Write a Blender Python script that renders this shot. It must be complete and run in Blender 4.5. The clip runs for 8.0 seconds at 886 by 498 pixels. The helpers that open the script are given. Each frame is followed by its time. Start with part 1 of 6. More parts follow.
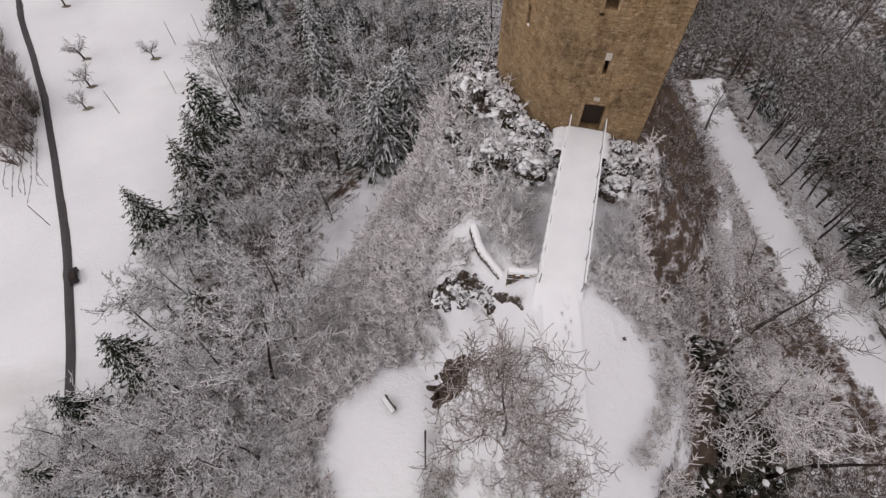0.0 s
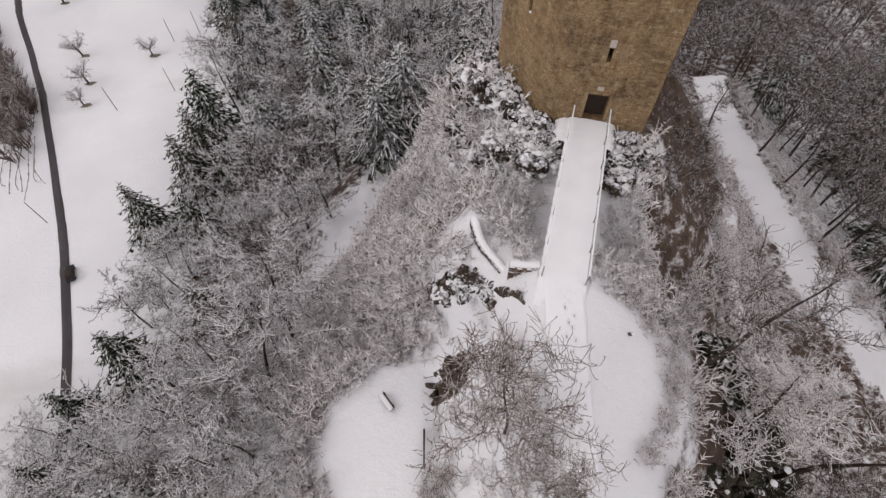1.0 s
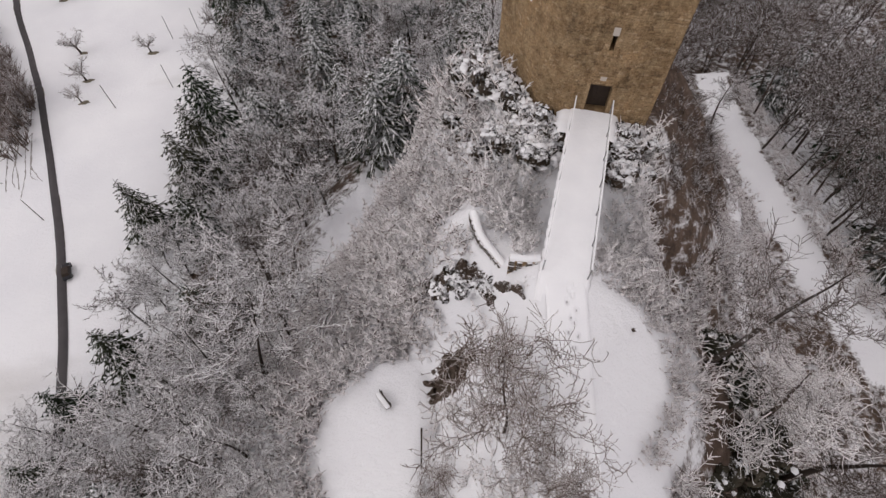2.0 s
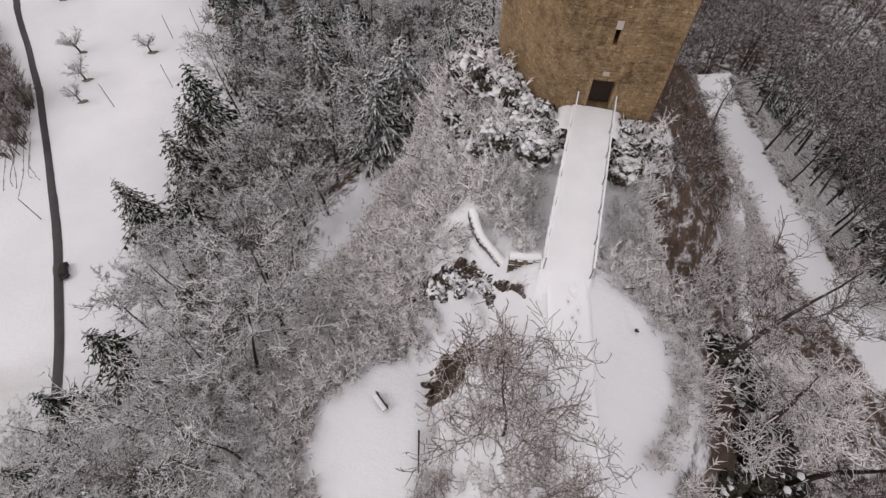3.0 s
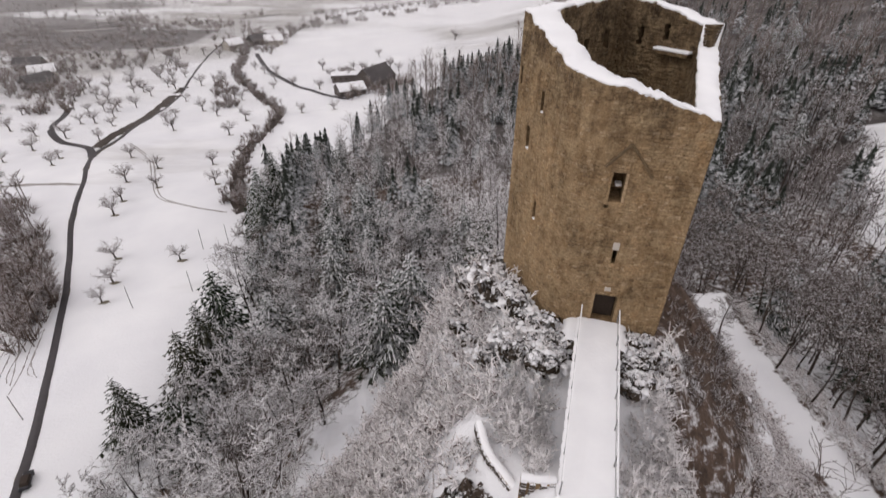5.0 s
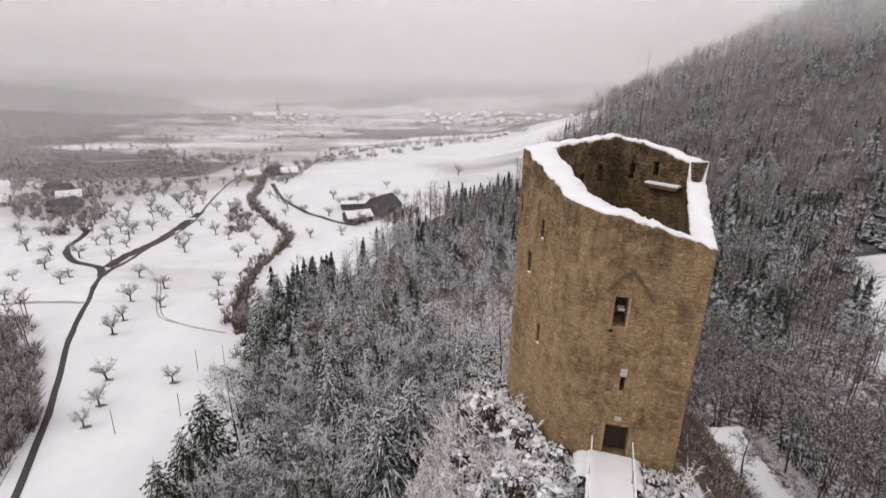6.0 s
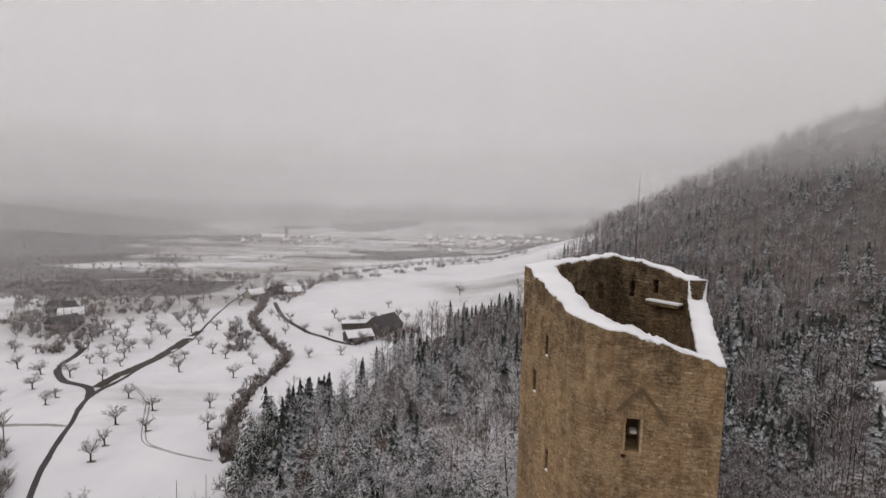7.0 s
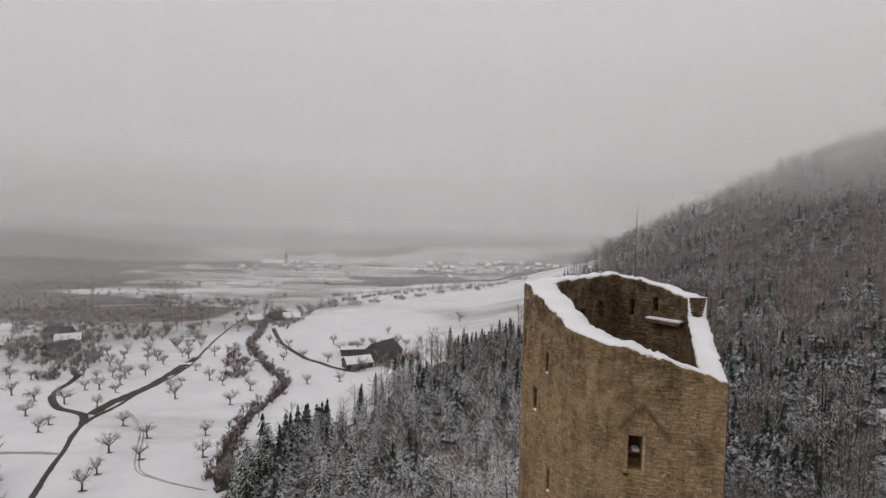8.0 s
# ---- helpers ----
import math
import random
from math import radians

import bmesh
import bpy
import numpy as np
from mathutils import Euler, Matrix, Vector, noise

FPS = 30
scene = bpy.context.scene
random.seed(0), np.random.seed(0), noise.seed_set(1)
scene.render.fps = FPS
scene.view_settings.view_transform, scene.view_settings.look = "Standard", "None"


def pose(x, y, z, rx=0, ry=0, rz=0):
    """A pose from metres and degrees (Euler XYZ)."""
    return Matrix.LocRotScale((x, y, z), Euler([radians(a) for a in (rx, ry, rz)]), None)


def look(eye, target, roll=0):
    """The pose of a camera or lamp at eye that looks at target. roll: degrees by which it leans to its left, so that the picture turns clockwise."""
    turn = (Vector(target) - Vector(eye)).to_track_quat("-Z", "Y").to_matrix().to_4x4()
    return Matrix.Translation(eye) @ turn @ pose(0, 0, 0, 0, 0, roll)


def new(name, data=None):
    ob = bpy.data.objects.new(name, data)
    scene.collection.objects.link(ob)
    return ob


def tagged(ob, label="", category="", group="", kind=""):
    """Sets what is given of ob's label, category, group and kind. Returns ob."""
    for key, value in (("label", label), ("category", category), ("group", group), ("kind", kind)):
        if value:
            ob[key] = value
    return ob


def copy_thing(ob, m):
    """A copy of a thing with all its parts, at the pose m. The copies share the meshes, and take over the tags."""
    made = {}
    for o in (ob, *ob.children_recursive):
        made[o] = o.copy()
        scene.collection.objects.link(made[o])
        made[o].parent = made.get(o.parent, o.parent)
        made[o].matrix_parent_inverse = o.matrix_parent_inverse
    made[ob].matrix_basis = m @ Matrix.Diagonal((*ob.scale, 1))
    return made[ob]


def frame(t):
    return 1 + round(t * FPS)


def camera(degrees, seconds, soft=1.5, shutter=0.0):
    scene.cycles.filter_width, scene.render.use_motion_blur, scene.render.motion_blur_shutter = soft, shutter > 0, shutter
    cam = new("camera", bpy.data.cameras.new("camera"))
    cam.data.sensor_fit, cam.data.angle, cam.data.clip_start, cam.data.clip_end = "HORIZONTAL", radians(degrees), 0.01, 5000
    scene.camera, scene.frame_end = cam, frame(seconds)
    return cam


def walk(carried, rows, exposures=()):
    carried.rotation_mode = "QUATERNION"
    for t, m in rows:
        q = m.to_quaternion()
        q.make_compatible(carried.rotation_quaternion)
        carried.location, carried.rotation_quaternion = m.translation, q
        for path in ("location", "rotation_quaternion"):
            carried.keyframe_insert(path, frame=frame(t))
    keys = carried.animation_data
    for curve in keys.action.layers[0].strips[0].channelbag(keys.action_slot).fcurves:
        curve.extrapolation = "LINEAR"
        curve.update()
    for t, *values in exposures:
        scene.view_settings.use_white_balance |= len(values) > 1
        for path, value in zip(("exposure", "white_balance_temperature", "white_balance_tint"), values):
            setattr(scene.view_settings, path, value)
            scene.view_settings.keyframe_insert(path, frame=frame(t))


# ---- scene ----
# ---- camera ----
EYE_Z = 23.3
ROWS = [
    (0.0, 0.00, 0.00, 0.00, 0.00, -56.77, -1.02), (0.5, 0.00, 0.03, -0.44, -0.03, -56.73, -0.97),
    (1.0, 0.04, 0.10, -0.91, 0.07, -56.74, -0.98), (1.5, 0.10, 0.16, -1.35, 0.13, -56.72, -0.98),
    (3.0, 0.26, 0.40, -2.45, 0.19, -56.46, -0.76), (3.5, 0.28, 0.50, -2.62, 0.28, -53.14, -0.51),
    (4.0, 0.26, 0.56, -2.68, 0.41, -46.80, -0.16), (4.5, 0.22, 0.55, -2.70, 0.64, -39.72, 0.08),
    (6.0, 0.10, 0.40, -2.80, 1.32, -18.46, 1.09), (6.5, 0.06, 0.28, -2.88, 1.59, -11.04, 1.19),
    (7.0, 0.03, 0.15, -3.02, 1.80, -4.68, 1.37), (7.5, 0.03, 0.04, -3.30, 1.86, -2.13, 1.44),
    (8.0, 0.05, -0.05, -3.60, 1.86, -1.63, 1.43)]


def aim(x, y, z, yaw, pitch, roll):
    """Pose from yaw to the left of +y, pitch up, and roll, in degrees."""
    a, b = radians(yaw), radians(pitch)
    eye = Vector((x, y, EYE_Z + z))
    return look(eye, eye + Vector((-math.sin(a) * math.cos(b), math.cos(a) * math.cos(b), math.sin(b))), roll)


cam = camera(2 * math.degrees(math.atan(784 / 880)), 8.0, soft=1.4, shutter=0.3)
walk(cam, [(r[0], aim(*r[1:])) for r in ROWS],
     exposures=[(0.0, 0.0, 6500, 13), (3.0, 0.0, 6500, 13), (4.5, 0.04, 6500, 13), (6.0, 0.24, 6500, 12), (6.5, 0.08, 6500, 12), (7.0, -0.15, 6500, 11), (8.0, -0.31, 6450, 9)])

# ---- world and light: a low overcast sky, brighter overhead ----
world = bpy.data.worlds.new("overcast_sky")
scene.world = world
world.use_nodes = True
wn, wl = world.node_tree.nodes, world.node_tree.links
wn.clear()
w_out = wn.new("ShaderNodeOutputWorld")
w_bg = wn.new("ShaderNodeBackground")
w_sky = wn.new("ShaderNodeTexSky")
w_sky.sky_type = "NISHITA"
w_sky.sun_disc = False
w_sky.sun_elevation = radians(28)
w_sky.sun_rotation = radians(257)
w_grey = wn.new("ShaderNodeHueSaturation")
w_grey.inputs["Saturation"].default_value = 0.12
w_grey.inputs["Value"].default_value = 0.045
wl.new(w_sky.outputs["Color"], w_grey.inputs["Color"])
w_co = wn.new("ShaderNodeTexCoord")
w_sep = wn.new("ShaderNodeSeparateXYZ")
wl.new(w_co.outputs["Generated"], w_sep.inputs["Vector"])
w_cloud = wn.new("ShaderNodeTexNoise")
w_cloud.inputs["Scale"].default_value = 2.2
w_cloud.inputs["Detail"].default_value = 1.0
w_cloud.inputs["Roughness"].default_value = 0.4
wl.new(w_co.outputs["Generated"], w_cloud.inputs["Vector"])
w_ramp = wn.new("ShaderNodeValToRGB")
w_ramp.color_ramp.elements[0].position = 0.0
w_ramp.color_ramp.elements[0].color = (0.93, 0.892, 0.892, 1)
w_ramp.color_ramp.elements[1].position = 1.0
w_ramp.color_ramp.elements[1].color = (0.86, 0.825, 0.84, 1)
for pos, col in ((0.12, (1.0, 0.96, 0.96, 1)), (0.35, (1.0, 0.962, 0.968, 1))):
    e = w_ramp.color_ramp.elements.new(pos)
    e.color = col
w_add = wn.new("ShaderNodeMath")
w_add.operation = "MULTIPLY_ADD"
w_add.inputs[1].default_value = 0.10
wl.new(w_cloud.outputs["Fac"], w_add.inputs[0])
w_off = wn.new("ShaderNodeMath")
w_off.operation = "SUBTRACT"
w_off.inputs[1].default_value = 0.05
wl.new(w_sep.outputs["Z"], w_off.inputs[0])
wl.new(w_off.outputs[0], w_add.inputs[2])
wl.new(w_add.outputs[0], w_ramp.inputs["Fac"])
w_mix = wn.new("ShaderNodeMixRGB")
w_mix.inputs["Fac"].default_value = 0.9
wl.new(w_grey.outputs["Color"], w_mix.inputs["Color1"])
wl.new(w_ramp.outputs["Color"], w_mix.inputs["Color2"])
wl.new(w_mix.outputs["Color"], w_bg.inputs["Color"])
w_bg.inputs["Strength"].default_value = 1.0
wl.new(w_bg.outputs[0], w_out.inputs["Surface"])

sun_data = bpy.data.lights.new("sun", "SUN")
sun_data.energy = 0.55
sun_data.angle = radians(25)
sun_data.color = (1.0, 0.97, 0.93)
sun = new("sun", sun_data)
sun.matrix_world = look((0, 0, 200), (190, 45, 0))

# ---- materials ----


class Mat:
    """A node material under construction."""

    def __init__(self, name, rough=0.9, spec=0.2):
        self.m = bpy.data.materials.new(name)
        self.m.use_nodes = True
        self.n, self.l = self.m.node_tree.nodes, self.m.node_tree.links
        self.bsdf = self.n["Principled BSDF"]
        self.bsdf.inputs["Roughness"].default_value = rough
        self.bsdf.inputs["Specular IOR Level"].default_value = spec
        self.geo = self.n.new("ShaderNodeNewGeometry")
        self.info = self.n.new("ShaderNodeObjectInfo")

    def noise(self, scale, detail=4.0, rough=0.55, vec=None, dist=0.0):
        t = self.n.new("ShaderNodeTexNoise")
        t.inputs["Scale"].default_value = scale
        t.inputs["Detail"].default_value = detail
        t.inputs["Roughness"].default_value = rough
        t.inputs["Distortion"].default_value = dist
        self.l.new(vec or self.geo.outputs["Position"], t.inputs["Vector"])
        return t.outputs["Fac"]

    def ramp(self, fac, *stops):
        r = self.n.new("ShaderNodeValToRGB")
        els = r.color_ramp.elements
        while len(els) < len(stops):
            els.new(0.5)
        for e, (p, c) in zip(els, stops):
            e.position = p
            e.color = (*c, 1) if len(c) == 3 else c
        self.l.new(fac, r.inputs["Fac"])
        return r.outputs["Color"]

    def step(self, value, lo, hi, kind="LINEAR"):
        r = self.n.new("ShaderNodeMapRange")
        r.inputs["From Min"].default_value = lo
        r.inputs["From Max"].default_value = hi
        r.clamp = True
        r.interpolation_type = kind
        self.l.new(value, r.inputs["Value"])
        return r.outputs["Result"]

    def math(self, op, a, b=None):
        m = self.n.new("ShaderNodeMath")
        m.operation = op
        for s, v in zip(m.inputs, (a, b)):
            if isinstance(v, (int, float)):
                s.default_value = v
            elif v is not None:
                self.l.new(v, s)
        return m.outputs[0]

    def mix(self, fac, a, b, blend="MIX"):
        m = self.n.new("ShaderNodeMixRGB")
        m.blend_type = blend
        for s, v in zip(m.inputs, (fac, a, b)):
            if isinstance(v, (int, float)):
                s.default_value = v
            elif isinstance(v, tuple):
                s.default_value = (*v, 1)
            else:
                self.l.new(v, s)
        return m.outputs[0]

    def up(self):
        s = self.n.new("ShaderNodeSeparateXYZ")
        self.l.new(self.geo.outputs["Normal"], s.inputs[0])
        return s.outputs["Z"]

    def sep(self):
        s = self.n.new("ShaderNodeSeparateXYZ")
        self.l.new(self.geo.outputs["Position"], s.inputs[0])
        return s.outputs

    def stretched(self, sx, sy, sz):
        v = self.n.new("ShaderNodeVectorMath")
        v.operation = "MULTIPLY"
        v.inputs[1].default_value = (sx, sy, sz)
        self.l.new(self.geo.outputs["Position"], v.inputs[0])
        return v.outputs[0]

    def bump(self, height, strength=0.4, dist=0.05):
        b = self.n.new("ShaderNodeBump")
        b.inputs["Strength"].default_value = strength
        b.inputs["Distance"].default_value = dist
        self.l.new(height, b.inputs["Height"])
        self.l.new(b.outputs[0], self.bsdf.inputs["Normal"])
        return self

    def color(self, c):
        if isinstance(c, tuple):
            self.bsdf.inputs["Base Color"].default_value = (*c, 1)
        else:
            self.l.new(c, self.bsdf.inputs["Base Color"])
        return self


def frosted(name, dark, mid, amount, scale=2.0, rime=(0.80, 0.80, 0.82)):
    """Bark, twigs or needles with snow caught on what faces up and rime in patches."""
    k = Mat(name)
    body = k.mix(k.noise(scale, 3.0), dark, mid)
    body = k.mix(k.math("MULTIPLY", k.info.outputs["Random"], 0.4), body, k.mix(0.6, body, (0.16, 0.115, 0.09)))
    lo = 0.80 - amount
    mottle = k.math("ADD", k.math("MULTIPLY", k.noise(scale, 3.0, 0.6), 0.5), k.math("MULTIPLY", k.noise(scale * 5.0, 3.0, 0.6), 0.5))
    snow = k.step(k.math("ADD", k.math("MULTIPLY", k.up(), 0.30), mottle), lo, lo + 0.12)
    k.color(k.mix(snow, body, rime))
    return k.m


def snow_material(name):
    k = Mat(name, rough=0.75, spec=0.25)
    tone = k.ramp(k.noise(0.35, 5.0), (0.3, (0.79, 0.79, 0.81)), (0.7, (0.87, 0.87, 0.88)))
    k.color(tone)
    k.bsdf.inputs["Subsurface Weight"].default_value = 0.0
    k.bump(k.math("ADD", k.noise(5.0, 5.0), k.math("MULTIPLY", k.noise(0.8, 3.0), 2.0)), 0.35, 0.06)
    return k.m


SNOW = snow_material("snow")


def ground_material():
    k = Mat("snowy_ground", rough=0.8)
    snow = k.ramp(k.noise(0.05, 6.0), (0.3, (0.74, 0.74, 0.765)), (0.7, (0.84, 0.84, 0.85)))
    # leaf litter and low growth showing through on steep or wooded ground, in the wood also as painted shade
    att = k.n.new("ShaderNodeAttribute")
    att.attribute_name = "cover"
    litter = k.ramp(k.noise(1.3, 6.0, 0.7), (0.25, (0.030, 0.020, 0.015)), (0.55, (0.10, 0.068, 0.050)), (0.8, (0.24, 0.18, 0.15)))
    patch = k.math("ADD", k.math("MULTIPLY", k.noise(0.9, 8.0, 0.7), 0.9), k.math("MULTIPLY", k.noise(0.12, 3.0), 0.35))
    show = k.step(k.math("ADD", patch, k.math("MULTIPLY", att.outputs["Fac"], 0.42)), 0.93, 1.08)
    # pale stubble and worn streaks out on the open fields
    far = k.ramp(k.noise(0.012, 6.0, 0.6, k.stretched(0.5, 1.6, 1.0)), (0.56, (1, 1, 1)), (0.74, (0.62, 0.60, 0.57)))
    wood = k.n.new("ShaderNodeAttribute")
    wood.attribute_name = "woods"
    open_ground = k.mix(show, k.mix(1.0, snow, far, "MULTIPLY"), litter)
    distant = k.ramp(k.noise(0.09, 8.0, 0.75), (0.3, (0.05, 0.043, 0.040)), (0.55, (0.14, 0.125, 0.12)), (0.75, (0.34, 0.33, 0.33)))
    mask = k.step(k.math("ADD", wood.outputs["Fac"], k.math("MULTIPLY", k.noise(0.02, 5.0), 0.5)), 0.65, 0.85)
    # half-thawed fields down in the valley
    thaw = k.n.new("ShaderNodeAttribute")
    thaw.attribute_name = "thaw"
    strips = k.math("ADD", k.math("MULTIPLY", k.noise(0.011, 5.0, 0.6, k.stretched(0.6, 1.9, 1.0)), 0.7), k.math("MULTIPLY", k.noise(0.06, 4.0), 0.3))
    melted = k.math("MULTIPLY", k.step(strips, 0.38, 0.56), thaw.outputs["Fac"])
    field = k.ramp(k.noise(0.03, 5.0), (0.3, (0.20, 0.185, 0.16)), (0.7, (0.50, 0.485, 0.47)))
    k.color(k.mix(mask, k.mix(melted, open_ground, field), distant))
    k.bump(k.math("ADD", k.noise(1.6, 6.0, 0.65), k.math("MULTIPLY", k.noise(6.0, 4.0, 0.6), 0.3)), 0.55, 0.25)
    return k.m


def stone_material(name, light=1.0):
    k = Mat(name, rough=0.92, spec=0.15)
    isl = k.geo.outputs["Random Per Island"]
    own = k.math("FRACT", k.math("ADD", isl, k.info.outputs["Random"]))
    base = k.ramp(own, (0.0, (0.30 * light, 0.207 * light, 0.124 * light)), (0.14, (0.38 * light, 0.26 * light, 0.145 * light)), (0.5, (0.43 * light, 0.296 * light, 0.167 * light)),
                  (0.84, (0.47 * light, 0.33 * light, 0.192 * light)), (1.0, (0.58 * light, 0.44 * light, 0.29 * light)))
    grain = k.ramp(k.noise(9.0, 6.0, 0.7), (0.25, (0.55, 0.52, 0.48)), (0.6, (1, 1, 1)))
    stain = k.ramp(k.noise(0.45, 8.0, 0.72, k.stretched(1.0, 1.0, 0.7)), (0.36, (0.50, 0.50, 0.50)), (0.46, (0.80, 0.79, 0.78)), (0.56, (1, 1, 1)), (0.70, (1.18, 1.12, 1.04)))
    stain = k.mix(0.55, stain, k.mix(1.0, stain, k.ramp(k.noise(2.2, 6.0, 0.75), (0.36, (0.55, 0.53, 0.51)), (0.54, (1, 1, 1))), "MULTIPLY"))
    streak = k.ramp(k.noise(1.4, 4.0, 0.6, k.stretched(1.6, 1.6, 0.14)), (0.34, (0.74, 0.72, 0.70)), (0.54, (1, 1, 1)))
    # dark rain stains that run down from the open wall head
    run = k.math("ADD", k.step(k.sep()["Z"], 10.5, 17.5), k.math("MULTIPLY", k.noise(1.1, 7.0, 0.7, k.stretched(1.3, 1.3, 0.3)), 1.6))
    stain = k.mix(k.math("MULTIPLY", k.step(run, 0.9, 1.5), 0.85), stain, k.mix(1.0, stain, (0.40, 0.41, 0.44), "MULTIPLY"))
    c = k.mix(1.0, k.mix(1.0, base, grain, "MULTIPLY"), k.mix(1.0, stain, streak, "MULTIPLY"), "MULTIPLY")
    # smears of lime mortar left over the stones
    c = k.mix(k.math("MULTIPLY", k.step(k.noise(1.3, 7.0, 0.75), 0.46, 0.64), 0.75), c, k.mix(1.0, (0.47 * light, 0.35 * light, 0.21 * light), grain, "MULTIPLY"))
    # weathered pits and open joints
    pits = k.ramp(k.noise(7.5, 4.0, 0.65), (0.36, (0.42, 0.40, 0.38)), (0.45, (1, 1, 1)))
    k.color(k.mix(0.5, c, pits, "MULTIPLY"))
    k.bump(k.noise(14.0, 5.0, 0.6), 0.5, 0.02)
    return k.m


def plain(name, a, b, scale=3.0, rough=0.85, bump=0.3):
    k = Mat(name, rough=rough)
    k.color(k.mix(k.noise(scale, 5.0), a, b))
    k.bump(k.noise(scale * 4, 5.0), bump, 0.02)
    return k.m


GROUND = ground_material()
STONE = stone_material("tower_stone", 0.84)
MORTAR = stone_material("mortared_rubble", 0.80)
# the tower stone again, its colour darkened for the enclosed inner faces
INNER = stone_material("darkened_inner_stone", 0.60)
ASPHALT = plain("wet_asphalt", (0.045, 0.04, 0.042), (0.085, 0.078, 0.08), 0.6, 0.7)
WOOD = plain("weathered_wood", (0.10, 0.085, 0.07), (0.22, 0.19, 0.16), 6.0)
DARK = plain("dark_boards", (0.03, 0.022, 0.018), (0.06, 0.045, 0.035), 6.0)
METAL = plain("dull_steel", (0.18, 0.18, 0.18), (0.28, 0.28, 0.28), 8.0, 0.5)
ROCK = plain("shaded_rock", (0.035, 0.028, 0.022), (0.14, 0.11, 0.085), 1.2)
BARK = frosted("frosted_bark", (0.018, 0.014, 0.011), (0.055, 0.043, 0.036), 0.10, 1.2)
TWIG = frosted("rimed_twigs", (0.032, 0.024, 0.020), (0.105, 0.083, 0.072), 0.275, 0.7, (0.78, 0.765, 0.775))
TWIG_BROWN = frosted("brown_rimed_twigs", (0.045, 0.025, 0.019), (0.165, 0.098, 0.074), 0.25, 1.1, (0.82, 0.785, 0.785))
TWIG_MID = frosted("rimed_wood_twigs", (0.055, 0.042, 0.036), (0.15, 0.118, 0.102), 0.22, 0.5, (0.70, 0.68, 0.69))
TWIG_WHITE = frosted("thick_rimed_twigs", (0.055, 0.036, 0.028), (0.19, 0.128, 0.10), 0.36, 1.1, (0.88, 0.85, 0.85))
TWIG_DARK = frosted("dark_fine_twigs", (0.030, 0.021, 0.017), (0.10, 0.073, 0.060), 0.10, 1.3, (0.74, 0.72, 0.73))
NEEDLE = frosted("snowy_needles", (0.006, 0.013, 0.007), (0.022, 0.040, 0.018), -0.035, 1.0, (0.78, 0.79, 0.81))
NEEDLE_SNOWY = frosted("snow_laden_needles", (0.008, 0.014, 0.009), (0.03, 0.045, 0.026), 0.06, 1.0, (0.74, 0.75, 0.77))
FAR_NEEDLE = frosted("snow_dusted_far_needles", (0.010, 0.017, 0.012), (0.032, 0.042, 0.034), 0.115, 0.9, (0.58, 0.59, 0.61))
FARWOOD = frosted("far_bare_wood", (0.075, 0.055, 0.046), (0.17, 0.125, 0.105), 0.13, 0.3, (0.47, 0.44, 0.44))
CASTLE_TWIG = frosted("brown_twigs_with_some_rime", (0.055, 0.036, 0.028), (0.17, 0.115, 0.09), 0.13, 1.3, (0.80, 0.77, 0.76))
IVY_LEAF = frosted("dark_ivy_leaves", (0.010, 0.014, 0.008), (0.04, 0.038, 0.024), 0.0, 1.3, (0.80, 0.80, 0.82))
LEAFY = frosted("snow_laden_evergreen", (0.012, 0.012, 0.008), (0.055, 0.040, 0.028), 0.12, 1.3, (0.82, 0.82, 0.84))


def haze_sheet_material(name, strength, base, top, least, most, fade):
    """Translucent sheet standing in for haze, lit by the sky: thicker in drifts and towards the cloud base."""
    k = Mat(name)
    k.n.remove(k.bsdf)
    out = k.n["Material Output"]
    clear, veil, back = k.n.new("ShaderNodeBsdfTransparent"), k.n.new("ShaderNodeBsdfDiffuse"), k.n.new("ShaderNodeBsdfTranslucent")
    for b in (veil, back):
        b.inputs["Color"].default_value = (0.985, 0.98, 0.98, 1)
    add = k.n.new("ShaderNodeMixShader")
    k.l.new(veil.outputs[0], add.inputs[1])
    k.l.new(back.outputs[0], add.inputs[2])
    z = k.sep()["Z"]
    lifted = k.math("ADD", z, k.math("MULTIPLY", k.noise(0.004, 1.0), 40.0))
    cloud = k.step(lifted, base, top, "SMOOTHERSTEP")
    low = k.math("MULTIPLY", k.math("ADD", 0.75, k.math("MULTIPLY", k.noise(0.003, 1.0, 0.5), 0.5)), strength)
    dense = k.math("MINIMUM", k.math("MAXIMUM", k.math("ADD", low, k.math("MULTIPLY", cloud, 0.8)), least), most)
    # the sheet fades out higher up so that the sky behind it shows
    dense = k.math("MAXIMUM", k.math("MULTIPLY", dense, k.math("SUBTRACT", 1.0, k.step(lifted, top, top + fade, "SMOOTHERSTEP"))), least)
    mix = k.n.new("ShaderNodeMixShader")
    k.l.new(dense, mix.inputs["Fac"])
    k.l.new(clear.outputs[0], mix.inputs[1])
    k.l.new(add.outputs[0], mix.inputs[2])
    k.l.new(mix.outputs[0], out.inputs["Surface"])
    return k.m


